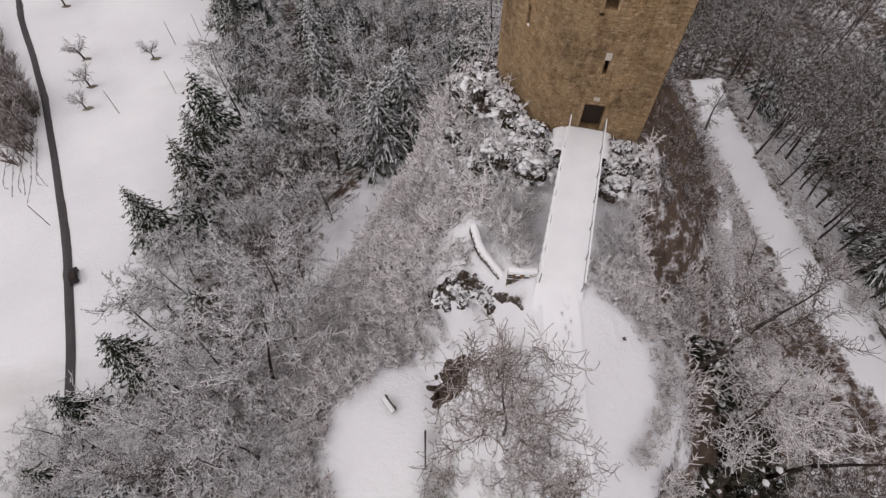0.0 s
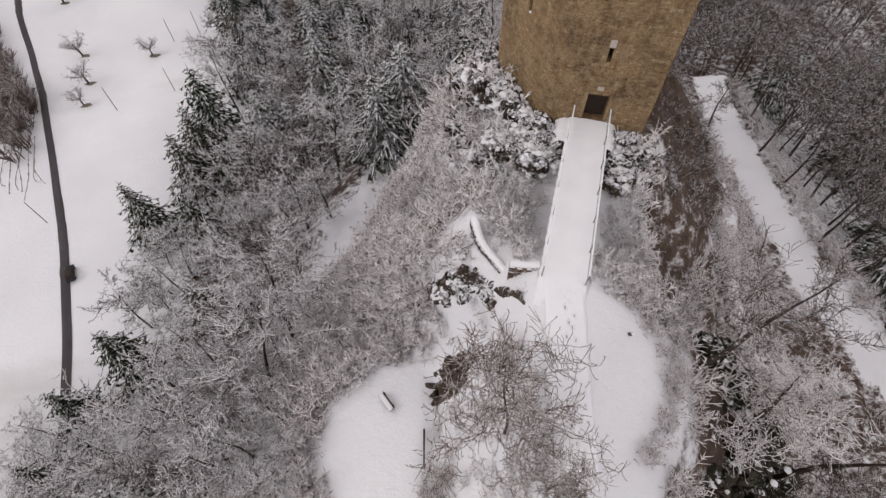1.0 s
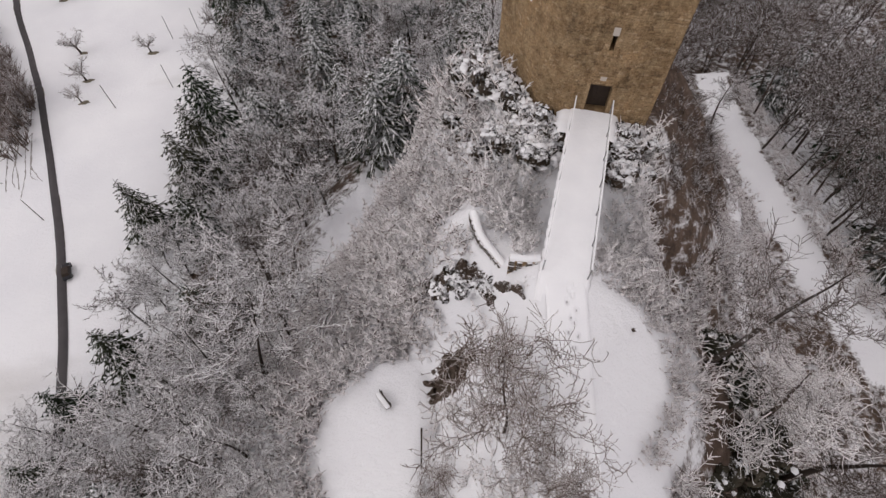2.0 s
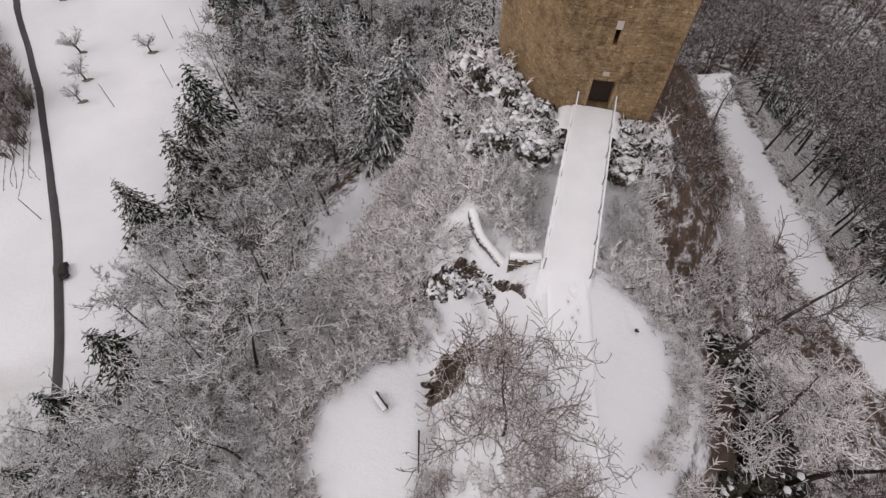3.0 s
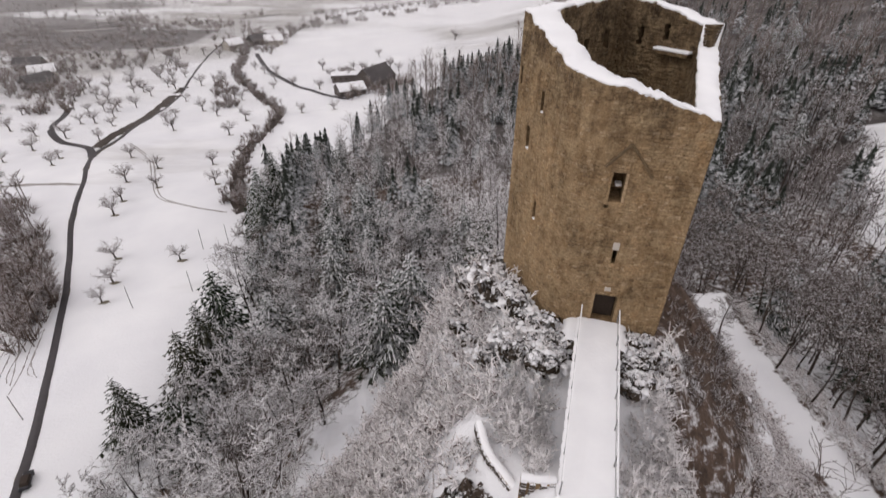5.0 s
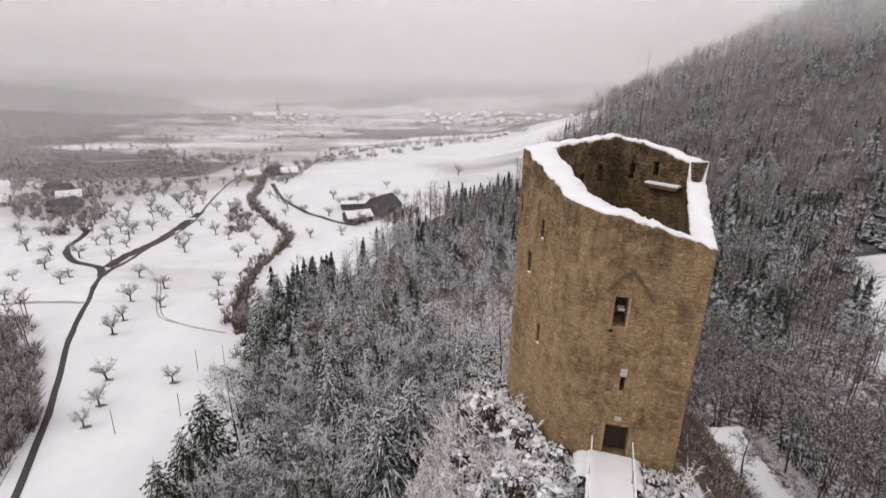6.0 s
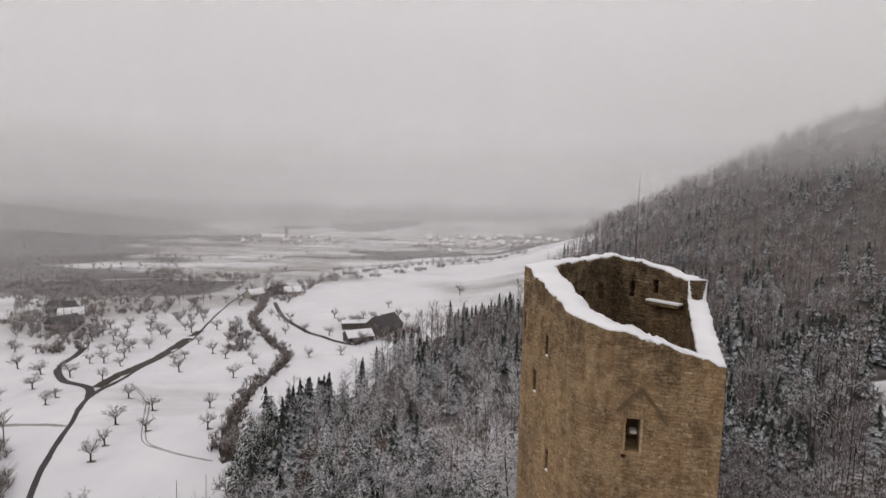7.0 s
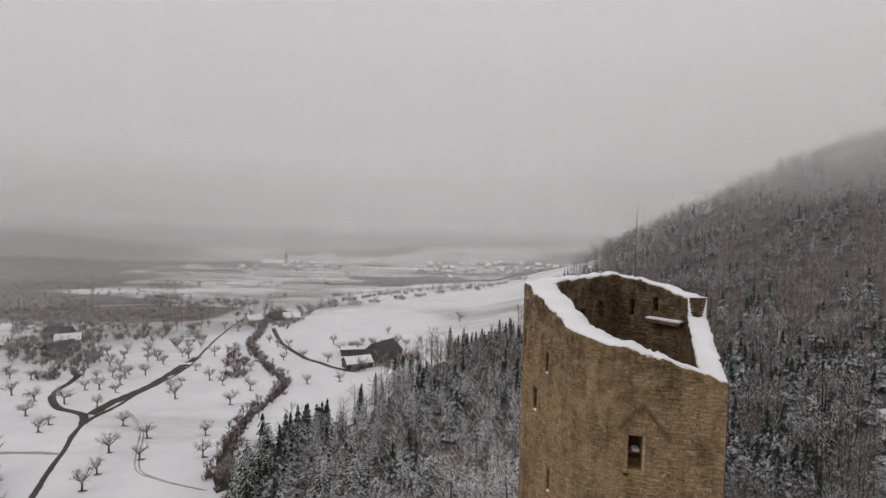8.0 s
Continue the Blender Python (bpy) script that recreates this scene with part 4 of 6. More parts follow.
def smooth_line(pts, step):
    """Points along a smooth curve through pts."""
    p = np.array(pts, float)
    out = []
    for k in range(len(p) - 1):
        a, b, c, d = p[max(k - 1, 0)], p[k], p[k + 1], p[min(k + 2, len(p) - 1)]
        n = max(2, int(np.linalg.norm(c - b) / step))
        for t in np.arange(n) / n:
            out.append(0.5 * (2 * b + (c - a) * t + (2 * a - 5 * b + 4 * c - d) * t * t + (3 * b - a - 3 * c + d) * t ** 3))
    out.append(p[-1])
    return np.array(out)


def ribbon(name, pts, width, material, label, lift=0.06, step=2.5, ragged=0.0, seed=1, kind="structure", category="road"):
    c = smooth_line(pts, step)
    d = np.gradient(c, axis=0)
    d /= np.linalg.norm(d, axis=1, keepdims=True)
    n = np.stack([-d[:, 1], d[:, 0]], -1)
    r = random.Random(seed)
    rows = []
    for u in (-0.5, -0.17, 0.17, 0.5):
        off = np.array([width * u + (r.gauss(0, ragged) if abs(u) == 0.5 else 0) for _ in c])
        q = c + n * off[:, None]
        rows.append(np.column_stack([q, height(q[:, 0], q[:, 1]) + lift - (0.10 if abs(u) == 0.5 else 0)]))
    m = len(c)
    v = np.concatenate(rows)
    f = []
    for k in range(3):
        i = np.arange(m - 1)
        f.append(np.stack([k * m + i + 1, k * m + i, (k + 1) * m + i, (k + 1) * m + i + 1], -1))
    ob = new(name, mesh_from(name, v, np.concatenate(f), material, True))
    return tagged(ob, label, category, kind=kind)


VERGE = plain("trodden_verge", (0.10, 0.085, 0.06), (0.26, 0.23, 0.18), 0.5)
BANKSIDE = plain("dark_hedge_bank", (0.035, 0.028, 0.024), (0.11, 0.092, 0.08), 0.5)
GRAVEL = plain("slushy_track", (0.22, 0.20, 0.18), (0.45, 0.43, 0.42), 0.35)
ribbon("verge", ROAD[:12], 2.1, VERGE, "muddy grass verge along the lane", 0.05, ragged=0.12, category="verge")
ribbon("road", ROAD, 1.55, ASPHALT, "narrow wet asphalt lane cleared of snow", 0.18)
ribbon("road_west", [(-144, 186), (-152, 196), (-170, 205), (-186, 222), (-196, 245), (-204, 262)], 3.0, ASPHALT, "wet asphalt side lane to the farms", 0.2)
ribbon("road_barn", [(-150, 400), (-122, 342), (-104, 318), (-93, 306), (-75, 287), (-58, 271), (-54, 280)], 3.2, ASPHALT, "wet lane leading to the barn", 0.2)
ribbon("road_southwest", [(-131, 160), (-150, 158), (-180, 150), (-240, 140)], 2.0, GRAVEL, "snowy farm track", 0.12, ragged=0.2)
for o in (-0.7, 0.7):
    ribbon("field_track", [(-140 + o, 205), (-122 + o, 188), (-108 + o, 165), (-98 + o, 150), (-84 + o, 143), (-72 + o, 140)], 0.5, GRAVEL, "wheel track worn through the meadow snow", 0.08, ragged=0.08, category="track")
ribbon("valley_road", [(-420, 480), (-330, 500), (-240, 560), (-150, 640), (-60, 700), (40, 760), (160, 800)], 7.0, GRAVEL, "slushy road along the valley floor", 0.4, 12, 0.6)
rnd = random.Random(55)
for k in range(7):
    o, e = k * 1.45 + rnd.uniform(-.4, .4), rnd.uniform(-4, 3)
    ribbon("furrow", [(-97.5 + o, 82 + e), (-95 + o + rnd.uniform(-.3, .3), 76 + e), (-92.2 + o, 70.5), (-90 + o, 66 + rnd.uniform(-2, 4))], 0.16, GRAVEL, "thin strip of earth showing in the ploughed snow", 0.09, 0.7, 0.09, 20 + k, category="furrow")
ribbon("bank", [(-149, 196), (-151, 212), (-150, 222), (-151, 242), (-156, 271), (-160, 300)], 5.0, BANKSIDE, "dark hedge bank beside the lane", 0.15, ragged=0.5, seed=4, category="bank")


def fruit_tree(seed):
    """An old orchard tree: short stem, spreading limbs and a rounded crown of fine twigs."""
    r = random.Random(seed)
    lean = Vector((r.uniform(-.25, .25), r.uniform(-.25, .25), 1.7))
    trunk = tubes([(0, 0, -0.6, *(lean * 0.5), 0.20, 0.16), (*(lean * 0.5), *lean, 0.16, 0.14)], 6)
    limbs, tips = [], []
    for k in range(8):
        a = k * 0.785 + r.uniform(-.4, .4)
        d = Vector((math.cos(a), math.sin(a), r.uniform(0.45, 1.5))).normalized()
        p, ln = lean * r.uniform(0.7, 1.0), r.uniform(1.9, 2.9)
        m = p + d * ln * 0.5
        q = m + (d + Vector((r.gauss(0, .25), r.gauss(0, .25), 0.15))).normalized() * ln * 0.5
        limbs += [(*p, *m, 0.09, 0.07), (*m, *q, 0.07, 0.04)]
        for _ in range(10):
            at = p.lerp(m, r.uniform(0.5, 1)) if r.random() < 0.4 else m.lerp(q, r.random())
            e = at + (d * 0.7 + Vector((r.gauss(0, .7), r.gauss(0, .7), r.gauss(0.15, .5)))).normalized() * r.uniform(0.8, 1.6)
            tips.append((*at, *e, 0.036, 0))
            for _ in range(4):
                b = at.lerp(e, r.uniform(0.3, 0.9))
                h = b + Vector((r.gauss(0, 1), r.gauss(0, 1), r.gauss(0.3, .7))).normalized() * r.uniform(0.35, 0.75)
                tips.append((*b, *h, 0.032, 0))
    v, f = tubes(limbs, 4)
    return tree_thing("fruit_tree", trunk, joined((v, as_tris(f)), spikes(tips)), BARK, TWIG_MID, "small leafless fruit tree dusted with snow in the meadow", "orchard trees")


FRUIT = [fruit_tree(s) for s in (31, 32, 33, 34, 35)]
for ob in FRUIT:
    HOME[ob] = False
orchard = [(-91.7, 113, 1.2), (-85.7, 101.5, 1.15), (-72.9, 111.5, .95), (-82.9, 92.5, .9), (-107, 138, 1.35), (-103, 158, 1.1), (-88, 104, .75)]
rnd = random.Random(76)
for x, y in ((-130, 189), (-117, 163), (-110, 148), (-100, 154), (-112, 176), (-93, 181), (-83, 160), (-129, 223), (-138, 234), (-137, 242), (-101, 218), (-117, 244),
             (-127, 251), (-146, 272), (-100, 237), (-110, 316), (-96, 306), (-86, 343), (-78, 297), (-66, 344), (-53, 379), (-52, 343), (-57, 339), (-76, 250), (-60, 252), (-121, 266), (-139, 305)):
    orchard.append((x, y, rnd.uniform(1.0, 1.4)))
for x, y in ((-154, 177), (-185, 211), (-174, 194), (-177, 230), (-170, 230), (-154, 207), (-159, 226), (-166, 239), (-173, 253), (-200, 279), (-190, 273), (-203, 296),
             (-194, 305), (-187, 301), (-171, 283), (-163, 296), (-174, 316), (-212, 287), (-210, 275), (-151, 304), (-202, 218), (-232, 249), (-170, 209)):
    orchard.append((x, y, rnd.uniform(1.0, 1.5)))
rnd = random.Random(77)
for _ in range(60):
    orchard.append((rnd.uniform(-270, -165), rnd.uniform(240, 400), rnd.uniform(0.9, 1.4)))
for _ in range(12):
    orchard.append((rnd.uniform(-150, -105), rnd.uniform(270, 345), rnd.uniform(0.8, 1.2)))
for _ in range(12):
    orchard.append((rnd.uniform(-190, -135), rnd.uniform(120, 185), rnd.uniform(0.7, 1.2)))
for x, y, s in ((-62, 318, 1.5), (-68, 330, 1.2), (-47, 335, 1.3), (-41, 345, 1.5), (-35, 338, 1.2), (2, 420, 1.9), (-76, 322, 1.4), (-60, 345, 1.1)):
    orchard.append((x, y, s))
kept = []
for k, (x, y, s) in enumerate(orchard):
    if min(float(near_line(ROAD, np.array(x), np.array(y))), 99) > 3.5 and all((x - a) ** 2 + (y - b) ** 2 > 30 for a, b in kept):
        kept.append((x, y))
        put(FRUIT[k % 5], x, y, s * 1.2, k * 1.1)


def patches(name, spots_, material, label):
    r = random.Random(3)
    v, f = [], []
    for x, y, rx, ry in spots_:
        i = len(v)
        z = float(height(x, y))
        n = 11
        v.append((x, y, z + 0.14))
        for k in range(n):
            a = k * 6.283 / n
            w = r.uniform(0.6, 1.2)
            qx, qy = x + rx * w * math.cos(a), y + ry * w * math.sin(a)
            v.append((qx, qy, float(height(qx, qy)) + 0.05))
        f += [(i, i + 1 + k, i + 1 + (k + 1) % n) for k in range(n)]
    return tagged(new(name, mesh_from(name, v, f, material)), label, "grass", kind="stuff")


# one dark patch per tree: bare grass together with the shade beneath it
patches("bare_grass", [(x + 0.6, y - 0.2, 1.5, 0.8) for x, y in kept], VERGE, "dark patches for wet grass and tree shade on the snow under the fruit trees")


def copse(name, places, label, seed, tall=(4, 8), material=FARWOOD):
    r = random.Random(seed)
    sp = [bush_sprite(seed + k, r.uniform(*tall) * 0.8) if k else sprite_bare(seed + k, r.uniform(*tall), 11) for k in range(4)]
    pl = []
    for x, y, rad, n in places:
        for _ in range(n):
            a, q = r.uniform(0, 6.3), rad * math.sqrt(r.random())
            pl.append((x + q * math.cos(a), y + q * math.sin(a), r.uniform(0.6, 1.2), r.uniform(0, 6.3), r.randrange(4)))
    return wood_of(name, sp, pl, material, label, "copse")


copse("roadside_copse", [(-92, 78, 3, 8), (-95, 84, 4, 14), (-98, 90, 5, 16), (-101, 96, 5, 16), (-102, 90, 6, 18), (-107, 99, 7, 28), (-114, 108, 7, 28), (-122, 118, 7, 24), (-130, 127, 7, 18), (-138, 138, 7, 12)], "brown-grey leafless copse beside the lane", 41, (8, 12), FARWOOD)
FIELD_EDGE = [(-141, 403), (-148, 470), (-145, 515), (-134, 556), (-116, 596), (-89, 646), (-38, 670), (15, 702), (63, 705)]
STREAM = [(-66, 140), (-71, 147), (-74, 155), (-78, 168), (-82, 182), (-86, 199), (-87, 218), (-86, 240), (-90, 256), (-100, 269), (-116, 293), (-128, 312), (-139, 330), (-152, 372), (-165, 420), (-177, 487)]
ribbon("stream", STREAM, 4.2, BANKSIDE, "dark stream bed winding through the snowy meadow", 0.12, 3.0, 0.4, 6, category="stream")
copse("stream_thicket", [(float(x), float(y), 4.2, 8) for x, y in smooth_line(STREAM, 6.0)[1:]], "brown leafless thicket along the stream", 51, (3, 6))
copse("meadow_thicket", [(-118, 262, 7, 22), (-128, 285, 7, 16), (-140, 300, 6, 12)], "clump of leafless bushes in the meadow", 61, (5, 9))
copse("farm_thicket", [(-250, 300, 26, 80), (-225, 285, 16, 36), (-275, 330, 30, 80), (-300, 380, 40, 80), (-190, 345, 12, 16), (-210, 255, 14, 24), (-165, 430, 30, 60), (-235, 360, 20, 30)], "leafless trees round the farms", 71, (6, 11))
copse("valley_wood", [(-420 + 24 * k, 430 + 45 * math.sin(k * 1.3), 30, 34) for k in range(9)] + [(-330 + 24 * k, 520 + 25 * math.cos(k * 1.9), 24, 20) for k in range(6)], "misty leafless wood in the valley", 75, (8, 13))
copse("hillside_wood", [(-60 - (0.52 + 0.12 * (k % 5)) * (395 + 31 * (k // 5)), 395 + 31 * (k // 5) + 8 * (k % 3), 34, 6) for k in range(85)], "misty grey leafless wood on the valley side", 77, (6, 11))
copse("field_edge_trees", [(x, y, 6, 7) for x, y in smooth_line(FIELD_EDGE, 14.0)], "row of leafless trees along the edge of the white field", 83, (6, 10))
copse("barn_trees", [(-40, 284, 7, 12), (-30, 300, 7, 10), (-52, 272, 5, 8), (-68, 336, 5, 5)], "leafless trees standing round the barn", 87, (7, 11))
copse("river_trees", [(-200 + 22 * k, 455 + 21 * k + 6 * math.sin(k), 9, 9) for k in range(16)], "row of leafless trees along the river", 81, (7, 12))
copse("field_hedges", [(-330 + 42 * k + 12 * (k % 3), 560 + 23 * (k * 7 % 13), 22, 9) for k in range(15)] + [(-360 + 40 * k, 700 + 31 * (k * 5 % 11), 26, 8) for k in range(18)], "leafless hedges and trees between the valley fields", 85, (5, 10))
copse("village_trees", [(-60 + 45 * k, 980 + 40 * math.sin(k * 2.0), 26, 14) for k in range(9)] + [(-420 + 60 * k, 1010 + 30 * math.cos(k * 1.7), 30, 12) for k in range(6)], "leafless trees between the village houses", 91, (8, 13))

# ---- buildings in the valley ----
PLASTER = plain("pale_plaster", (0.36, 0.33, 0.29), (0.52, 0.48, 0.42), 0.8)
BOARDS = plain("brown_barn_boards", (0.06, 0.05, 0.045), (0.13, 0.11, 0.10), 0.9)
TILES = plain("dark_roof_tiles", (0.055, 0.05, 0.05), (0.11, 0.10, 0.10), 1.2)
WHITE = plain("white_paint", (0.72, 0.72, 0.72), (0.82, 0.82, 0.82), 1.0, 0.5)


def house(name, w, d, wall_h, roof_h, wall, roof, label, snow=True, category="house"):
    """Gabled house: walls, two roof slopes with snow, windows and a door."""
    h = tagged(new(name), label, category)
    bm = bmesh.new()
    box(bm, (-w / 2, -d / 2, -2.5), (w / 2, d / 2, wall_h))
    for s in (-1, 1):
        a = [bm.verts.new(p) for p in ((s * w / 2, -d / 2, wall_h), (s * w / 2, d / 2, wall_h), (s * w / 2, 0, wall_h + roof_h))]
        bm.faces.new(a if s > 0 else a[::-1])
    part("wall", bm, wall, h)
    for s in (-1, 1):
        slope = math.atan2(roof_h, d / 2)
        ln = math.hypot(roof_h, d / 2) + 0.5
        m = Matrix.Translation((0, 0, wall_h + roof_h)) @ Matrix.Rotation(-s * slope if s > 0 else slope, 4, "X")
        bm = bmesh.new()
        box(bm, (-w / 2 - 0.5, 0 if s > 0 else -ln, 0.02), (w / 2 + 0.5, ln if s > 0 else 0, 0.22), m)
        r = part("roof", bm, roof, h)
        if snow:
            bm = bmesh.new()
            box(bm, (-w / 2 - 0.48, 0.02 if s > 0 else -ln + 0.1, 0.224), (w / 2 + 0.48, ln - 0.1 if s > 0 else -0.02, 0.42), m, bevel=0.06)
            part("roof_snow", bm, SNOW, r, "snow blanket on the roof slope")
    n = max(2, int(w / 3))
    for k in range(n):
        x = -w / 2 + w * (k + 0.5) / n
        for s in (-1, 1):
            bm = bmesh.new()
            box(bm, (x - 0.45, s * (d / 2 + 0.02) - 0.03, wall_h * 0.45), (x + 0.45, s * (d / 2 + 0.02) + 0.03, wall_h * 0.45 + 1.2))
            part("window", bm, DARK, h)
    return h


def place(ob, x, y, turn, lift=0.0):
    ob.matrix_basis = Matrix.Translation(stand(x, y) + Vector((0, 0, lift))) @ Matrix.Rotation(radians(turn), 4, "Z")
    return ob


place(house("barn", 22, 15, 5.0, 6.5, BOARDS, TILES, "large dark barn with a wet tiled roof at the wood's edge", False, "barn"), -46, 306, 62)
place(house("shed", 15, 11, 3.5, 3.0, BOARDS, TILES, "low wooden shed with snow on its roof beside the barn", True, "shed"), -57, 283, 30)
place(house("machine_shed", 17, 8, 4.5, 1.2, BOARDS, TILES, "long dark machine shed with a flat snowy roof", True, "shed"), -66, 318, 14)
FARM = house("farmhouse", 14, 9.5, 3.6, 4.0, PLASTER, TILES, "plastered farmhouse under a snowy gabled roof")
place(FARM, -262, 325, 35)
SHEDS = house("farm_barn", 16, 10, 3.8, 4.2, BOARDS, TILES, "dark wooden farm barn with a wet tiled roof", False, "barn")
place(SHEDS, -247, 300, 70)
copy_thing(SHEDS, Matrix.Translation(stand(-285, 345)) @ Matrix.Rotation(0.3, 4, "Z"))
copy_thing(SHEDS, Matrix.Translation(stand(-160, 436)) @ Matrix.Rotation(0.9, 4, "Z"))
for x, y, t in ((-300, 310, 30), (-175, 420, 60), (-146, 432, 20)):
    copy_thing(FARM, Matrix.Translation(stand(x, y)) @ Matrix.Rotation(radians(t), 4, "Z"))
VILLAGE = house("village_house", 13, 10, 5.5, 4.5, PLASTER, TILES, "small pale village house with a snowy roof")
place(VILLAGE, -20, 1000, 20)
rnd = random.Random(12)
for _ in range(64):
    x, y = rnd.uniform(-90, 420), rnd.uniform(860, 1450)
    copy_thing(VILLAGE, Matrix.Translation(stand(x, y)) @ Matrix.Rotation(rnd.uniform(0, 3.1), 4, "Z"))
for _ in range(16):
    x, y = rnd.uniform(-480, -260), rnd.uniform(960, 1200)
    copy_thing(VILLAGE, Matrix.Translation(stand(x, y)) @ Matrix.Rotation(rnd.uniform(0, 3.1), 4, "Z"))


def church():
    c = house("church", 46, 16, 11, 7, PLASTER, TILES, "long pale church with a slender spire on the far slope", True, "church")
    bm = bmesh.new()
    box(bm, (22, -3.5, -2), (29, 3.5, 22))
    part("tower", bm, PLASTER, c)
    bm = bmesh.new()
    bmesh.ops.create_cone(bm, segments=8, radius1=4.6, radius2=0.1, depth=18, cap_ends=True)
    bmesh.ops.translate(bm, vec=(25.5, 0, 31), verts=bm.verts)
    part("spire", bm, TILES, c)
    return c


place(church(), -395, 1050, 8)

# ---- upright translucent sheets standing in for mist and haze over the valley ----
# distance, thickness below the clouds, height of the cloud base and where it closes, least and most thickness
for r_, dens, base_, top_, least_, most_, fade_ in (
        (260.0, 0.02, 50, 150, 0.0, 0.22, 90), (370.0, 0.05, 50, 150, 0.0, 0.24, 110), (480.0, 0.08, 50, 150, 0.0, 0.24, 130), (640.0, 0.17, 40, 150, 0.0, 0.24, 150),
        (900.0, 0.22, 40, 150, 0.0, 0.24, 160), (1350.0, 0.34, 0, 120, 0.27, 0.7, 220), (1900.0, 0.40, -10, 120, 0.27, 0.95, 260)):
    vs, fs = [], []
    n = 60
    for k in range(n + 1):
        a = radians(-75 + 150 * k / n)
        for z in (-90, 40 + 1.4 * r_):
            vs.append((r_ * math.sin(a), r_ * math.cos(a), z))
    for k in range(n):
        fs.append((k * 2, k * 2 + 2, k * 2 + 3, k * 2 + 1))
    tagged(new("mist", mesh_from("mist", vs, fs, haze_sheet_material("valley_haze_sheet", dens, base_, top_, least_, most_, fade_), True)), "translucent sheet standing in for thin winter mist and haze over the valley", "mist", kind="structure")

# ---- brush on the castle slopes ----


def brush_sprite(seed, tall, wide, n, thick=1.0):
    """A clump of thin stems, each with rimed side twigs."""
    r = random.Random(seed)
    tips = []
    for k in range(n):
        a, q = r.uniform(0, 6.3), wide * 0.5 * r.random()
        p = Vector((q * math.cos(a), q * math.sin(a), -0.2))
        d = Vector((math.cos(a) * r.uniform(.1, .9), math.sin(a) * r.uniform(.1, .9), 1)).normalized()
        m = p + d * tall * r.uniform(0.55, 0.9)
        tips.append((*p, *m, 0.032 * thick, 0))
        for _ in range(6):
            at = p.lerp(m, r.uniform(0.35, 1.0))
            h = at + (d * 0.8 + Vector((r.gauss(0, .7), r.gauss(0, .7), r.gauss(0.1, .35)))).normalized() * tall * r.uniform(0.16, 0.36)
            tips.append((*at, *h, 0.034 * thick, 0))
    return spikes(tips)


def leafy_sprite(seed, size, n):
    """A dense evergreen bush: many small leaf clumps on a lumpy dome."""
    r = random.Random(seed)
    vs, fs = [], []
    lumps = [(Vector((r.gauss(0, .45), r.gauss(0, .45), r.uniform(.15, .7))) * size, size * r.uniform(0.35, 0.6)) for _ in range(7)]
    for _ in range(n):
        c, rad = lumps[r.randrange(7)]
        d = Vector((r.gauss(0, 1), r.gauss(0, 1), r.gauss(0.35, 1))).normalized()
        p = c + d * rad * r.uniform(0.45, 1.25)
        t = d.orthogonal().normalized()
        t.rotate(Matrix.Rotation(r.uniform(0, 6.3), 3, d))
        b = d.cross(t)
        s = r.uniform(0.08, 0.19)
        i = len(vs)
        vs += [p + t * s * 1.6, p + b * s + d * 0.03, p - t * s * 1.2, p - b * s + d * 0.03]
        fs += [(i, i + 1, i + 2), (i, i + 2, i + 3)]
    return np.array([tuple(v) for v in vs]), np.array(fs)


BRUSH = [brush_sprite(s, 1.6 + 0.5 * (s % 3), 1.3, 6, 2.0) for s in range(6)]
BRUSH_FINE = [brush_sprite(s + 20, 1.4 + 0.4 * (s % 3), 1.3, 6, 1.3) for s in range(6)]
rnd = random.Random(91)
brush_places, low_places, white_places = [], [], []


def free_of_things(x, y):
    x, y = np.array(x), np.array(y)
    for poly, w in ((UPPER, 0.7), (LOWER, 0.9), (CRAG, 0.5)):
        if float(outside(poly, x, y)) < w:
            return False
    for line, w in ((TRACK_LEFT, 3.4), (TRACK_RIGHT, 3.3), (TRACK_RIGHT_LOW, 0.8)):
        if float(near_line(line, x, y)) < w:
            return False
    if y > 34 and float(near_line(TRACK_LEFT, x, y)) < 6.0:
        return False
    for cx, cy, w in ((0.35, 10.45, 1.7), (0.9, 15.1, 1.7), (2.4, 13.6, 1.2), (3.5, 11.7, 1.0), (2.1, 18.4, 0.9), (2.3, 17.0, 1.0), (2.9, 15.8, 1.0), (3.6, 14.7, 0.9), (4.4, 13.6, 0.9)):
        if (float(x) - cx) ** 2 + (float(y) - cy) ** 2 < w * w:
            return False
    side = (Vector((float(x), float(y), 0)) - BR_A)
    along, off = side.dot(BR_DIR), abs(side.x * BR_DIR.y - side.y * BR_DIR.x)
    return not (-1 < along < BR_LEN and off < 1.9)


def strew(out, poly, n, lo, hi, kinds):
    xs, ys = [p[0] for p in poly], [p[1] for p in poly]
    made = tries_ = 0
    while made < n and tries_ < n * 12:
        tries_ += 1
        x, y = rnd.uniform(min(xs), max(xs)), rnd.uniform(min(ys), max(ys))
        if noise.fractal(Vector((x * 0.45, y * 0.45, 1.5)), 1.0, 2.0, 3) + rnd.gauss(0.27, 0.2) < 0:
            continue
        if float(outside(poly, np.array(x), np.array(y))) > 0 or not free_of_things(x, y):
            continue
        out.append((x, y, rnd.uniform(lo, hi), rnd.uniform(0, 6.3), rnd.randrange(kinds)))
        made += 1


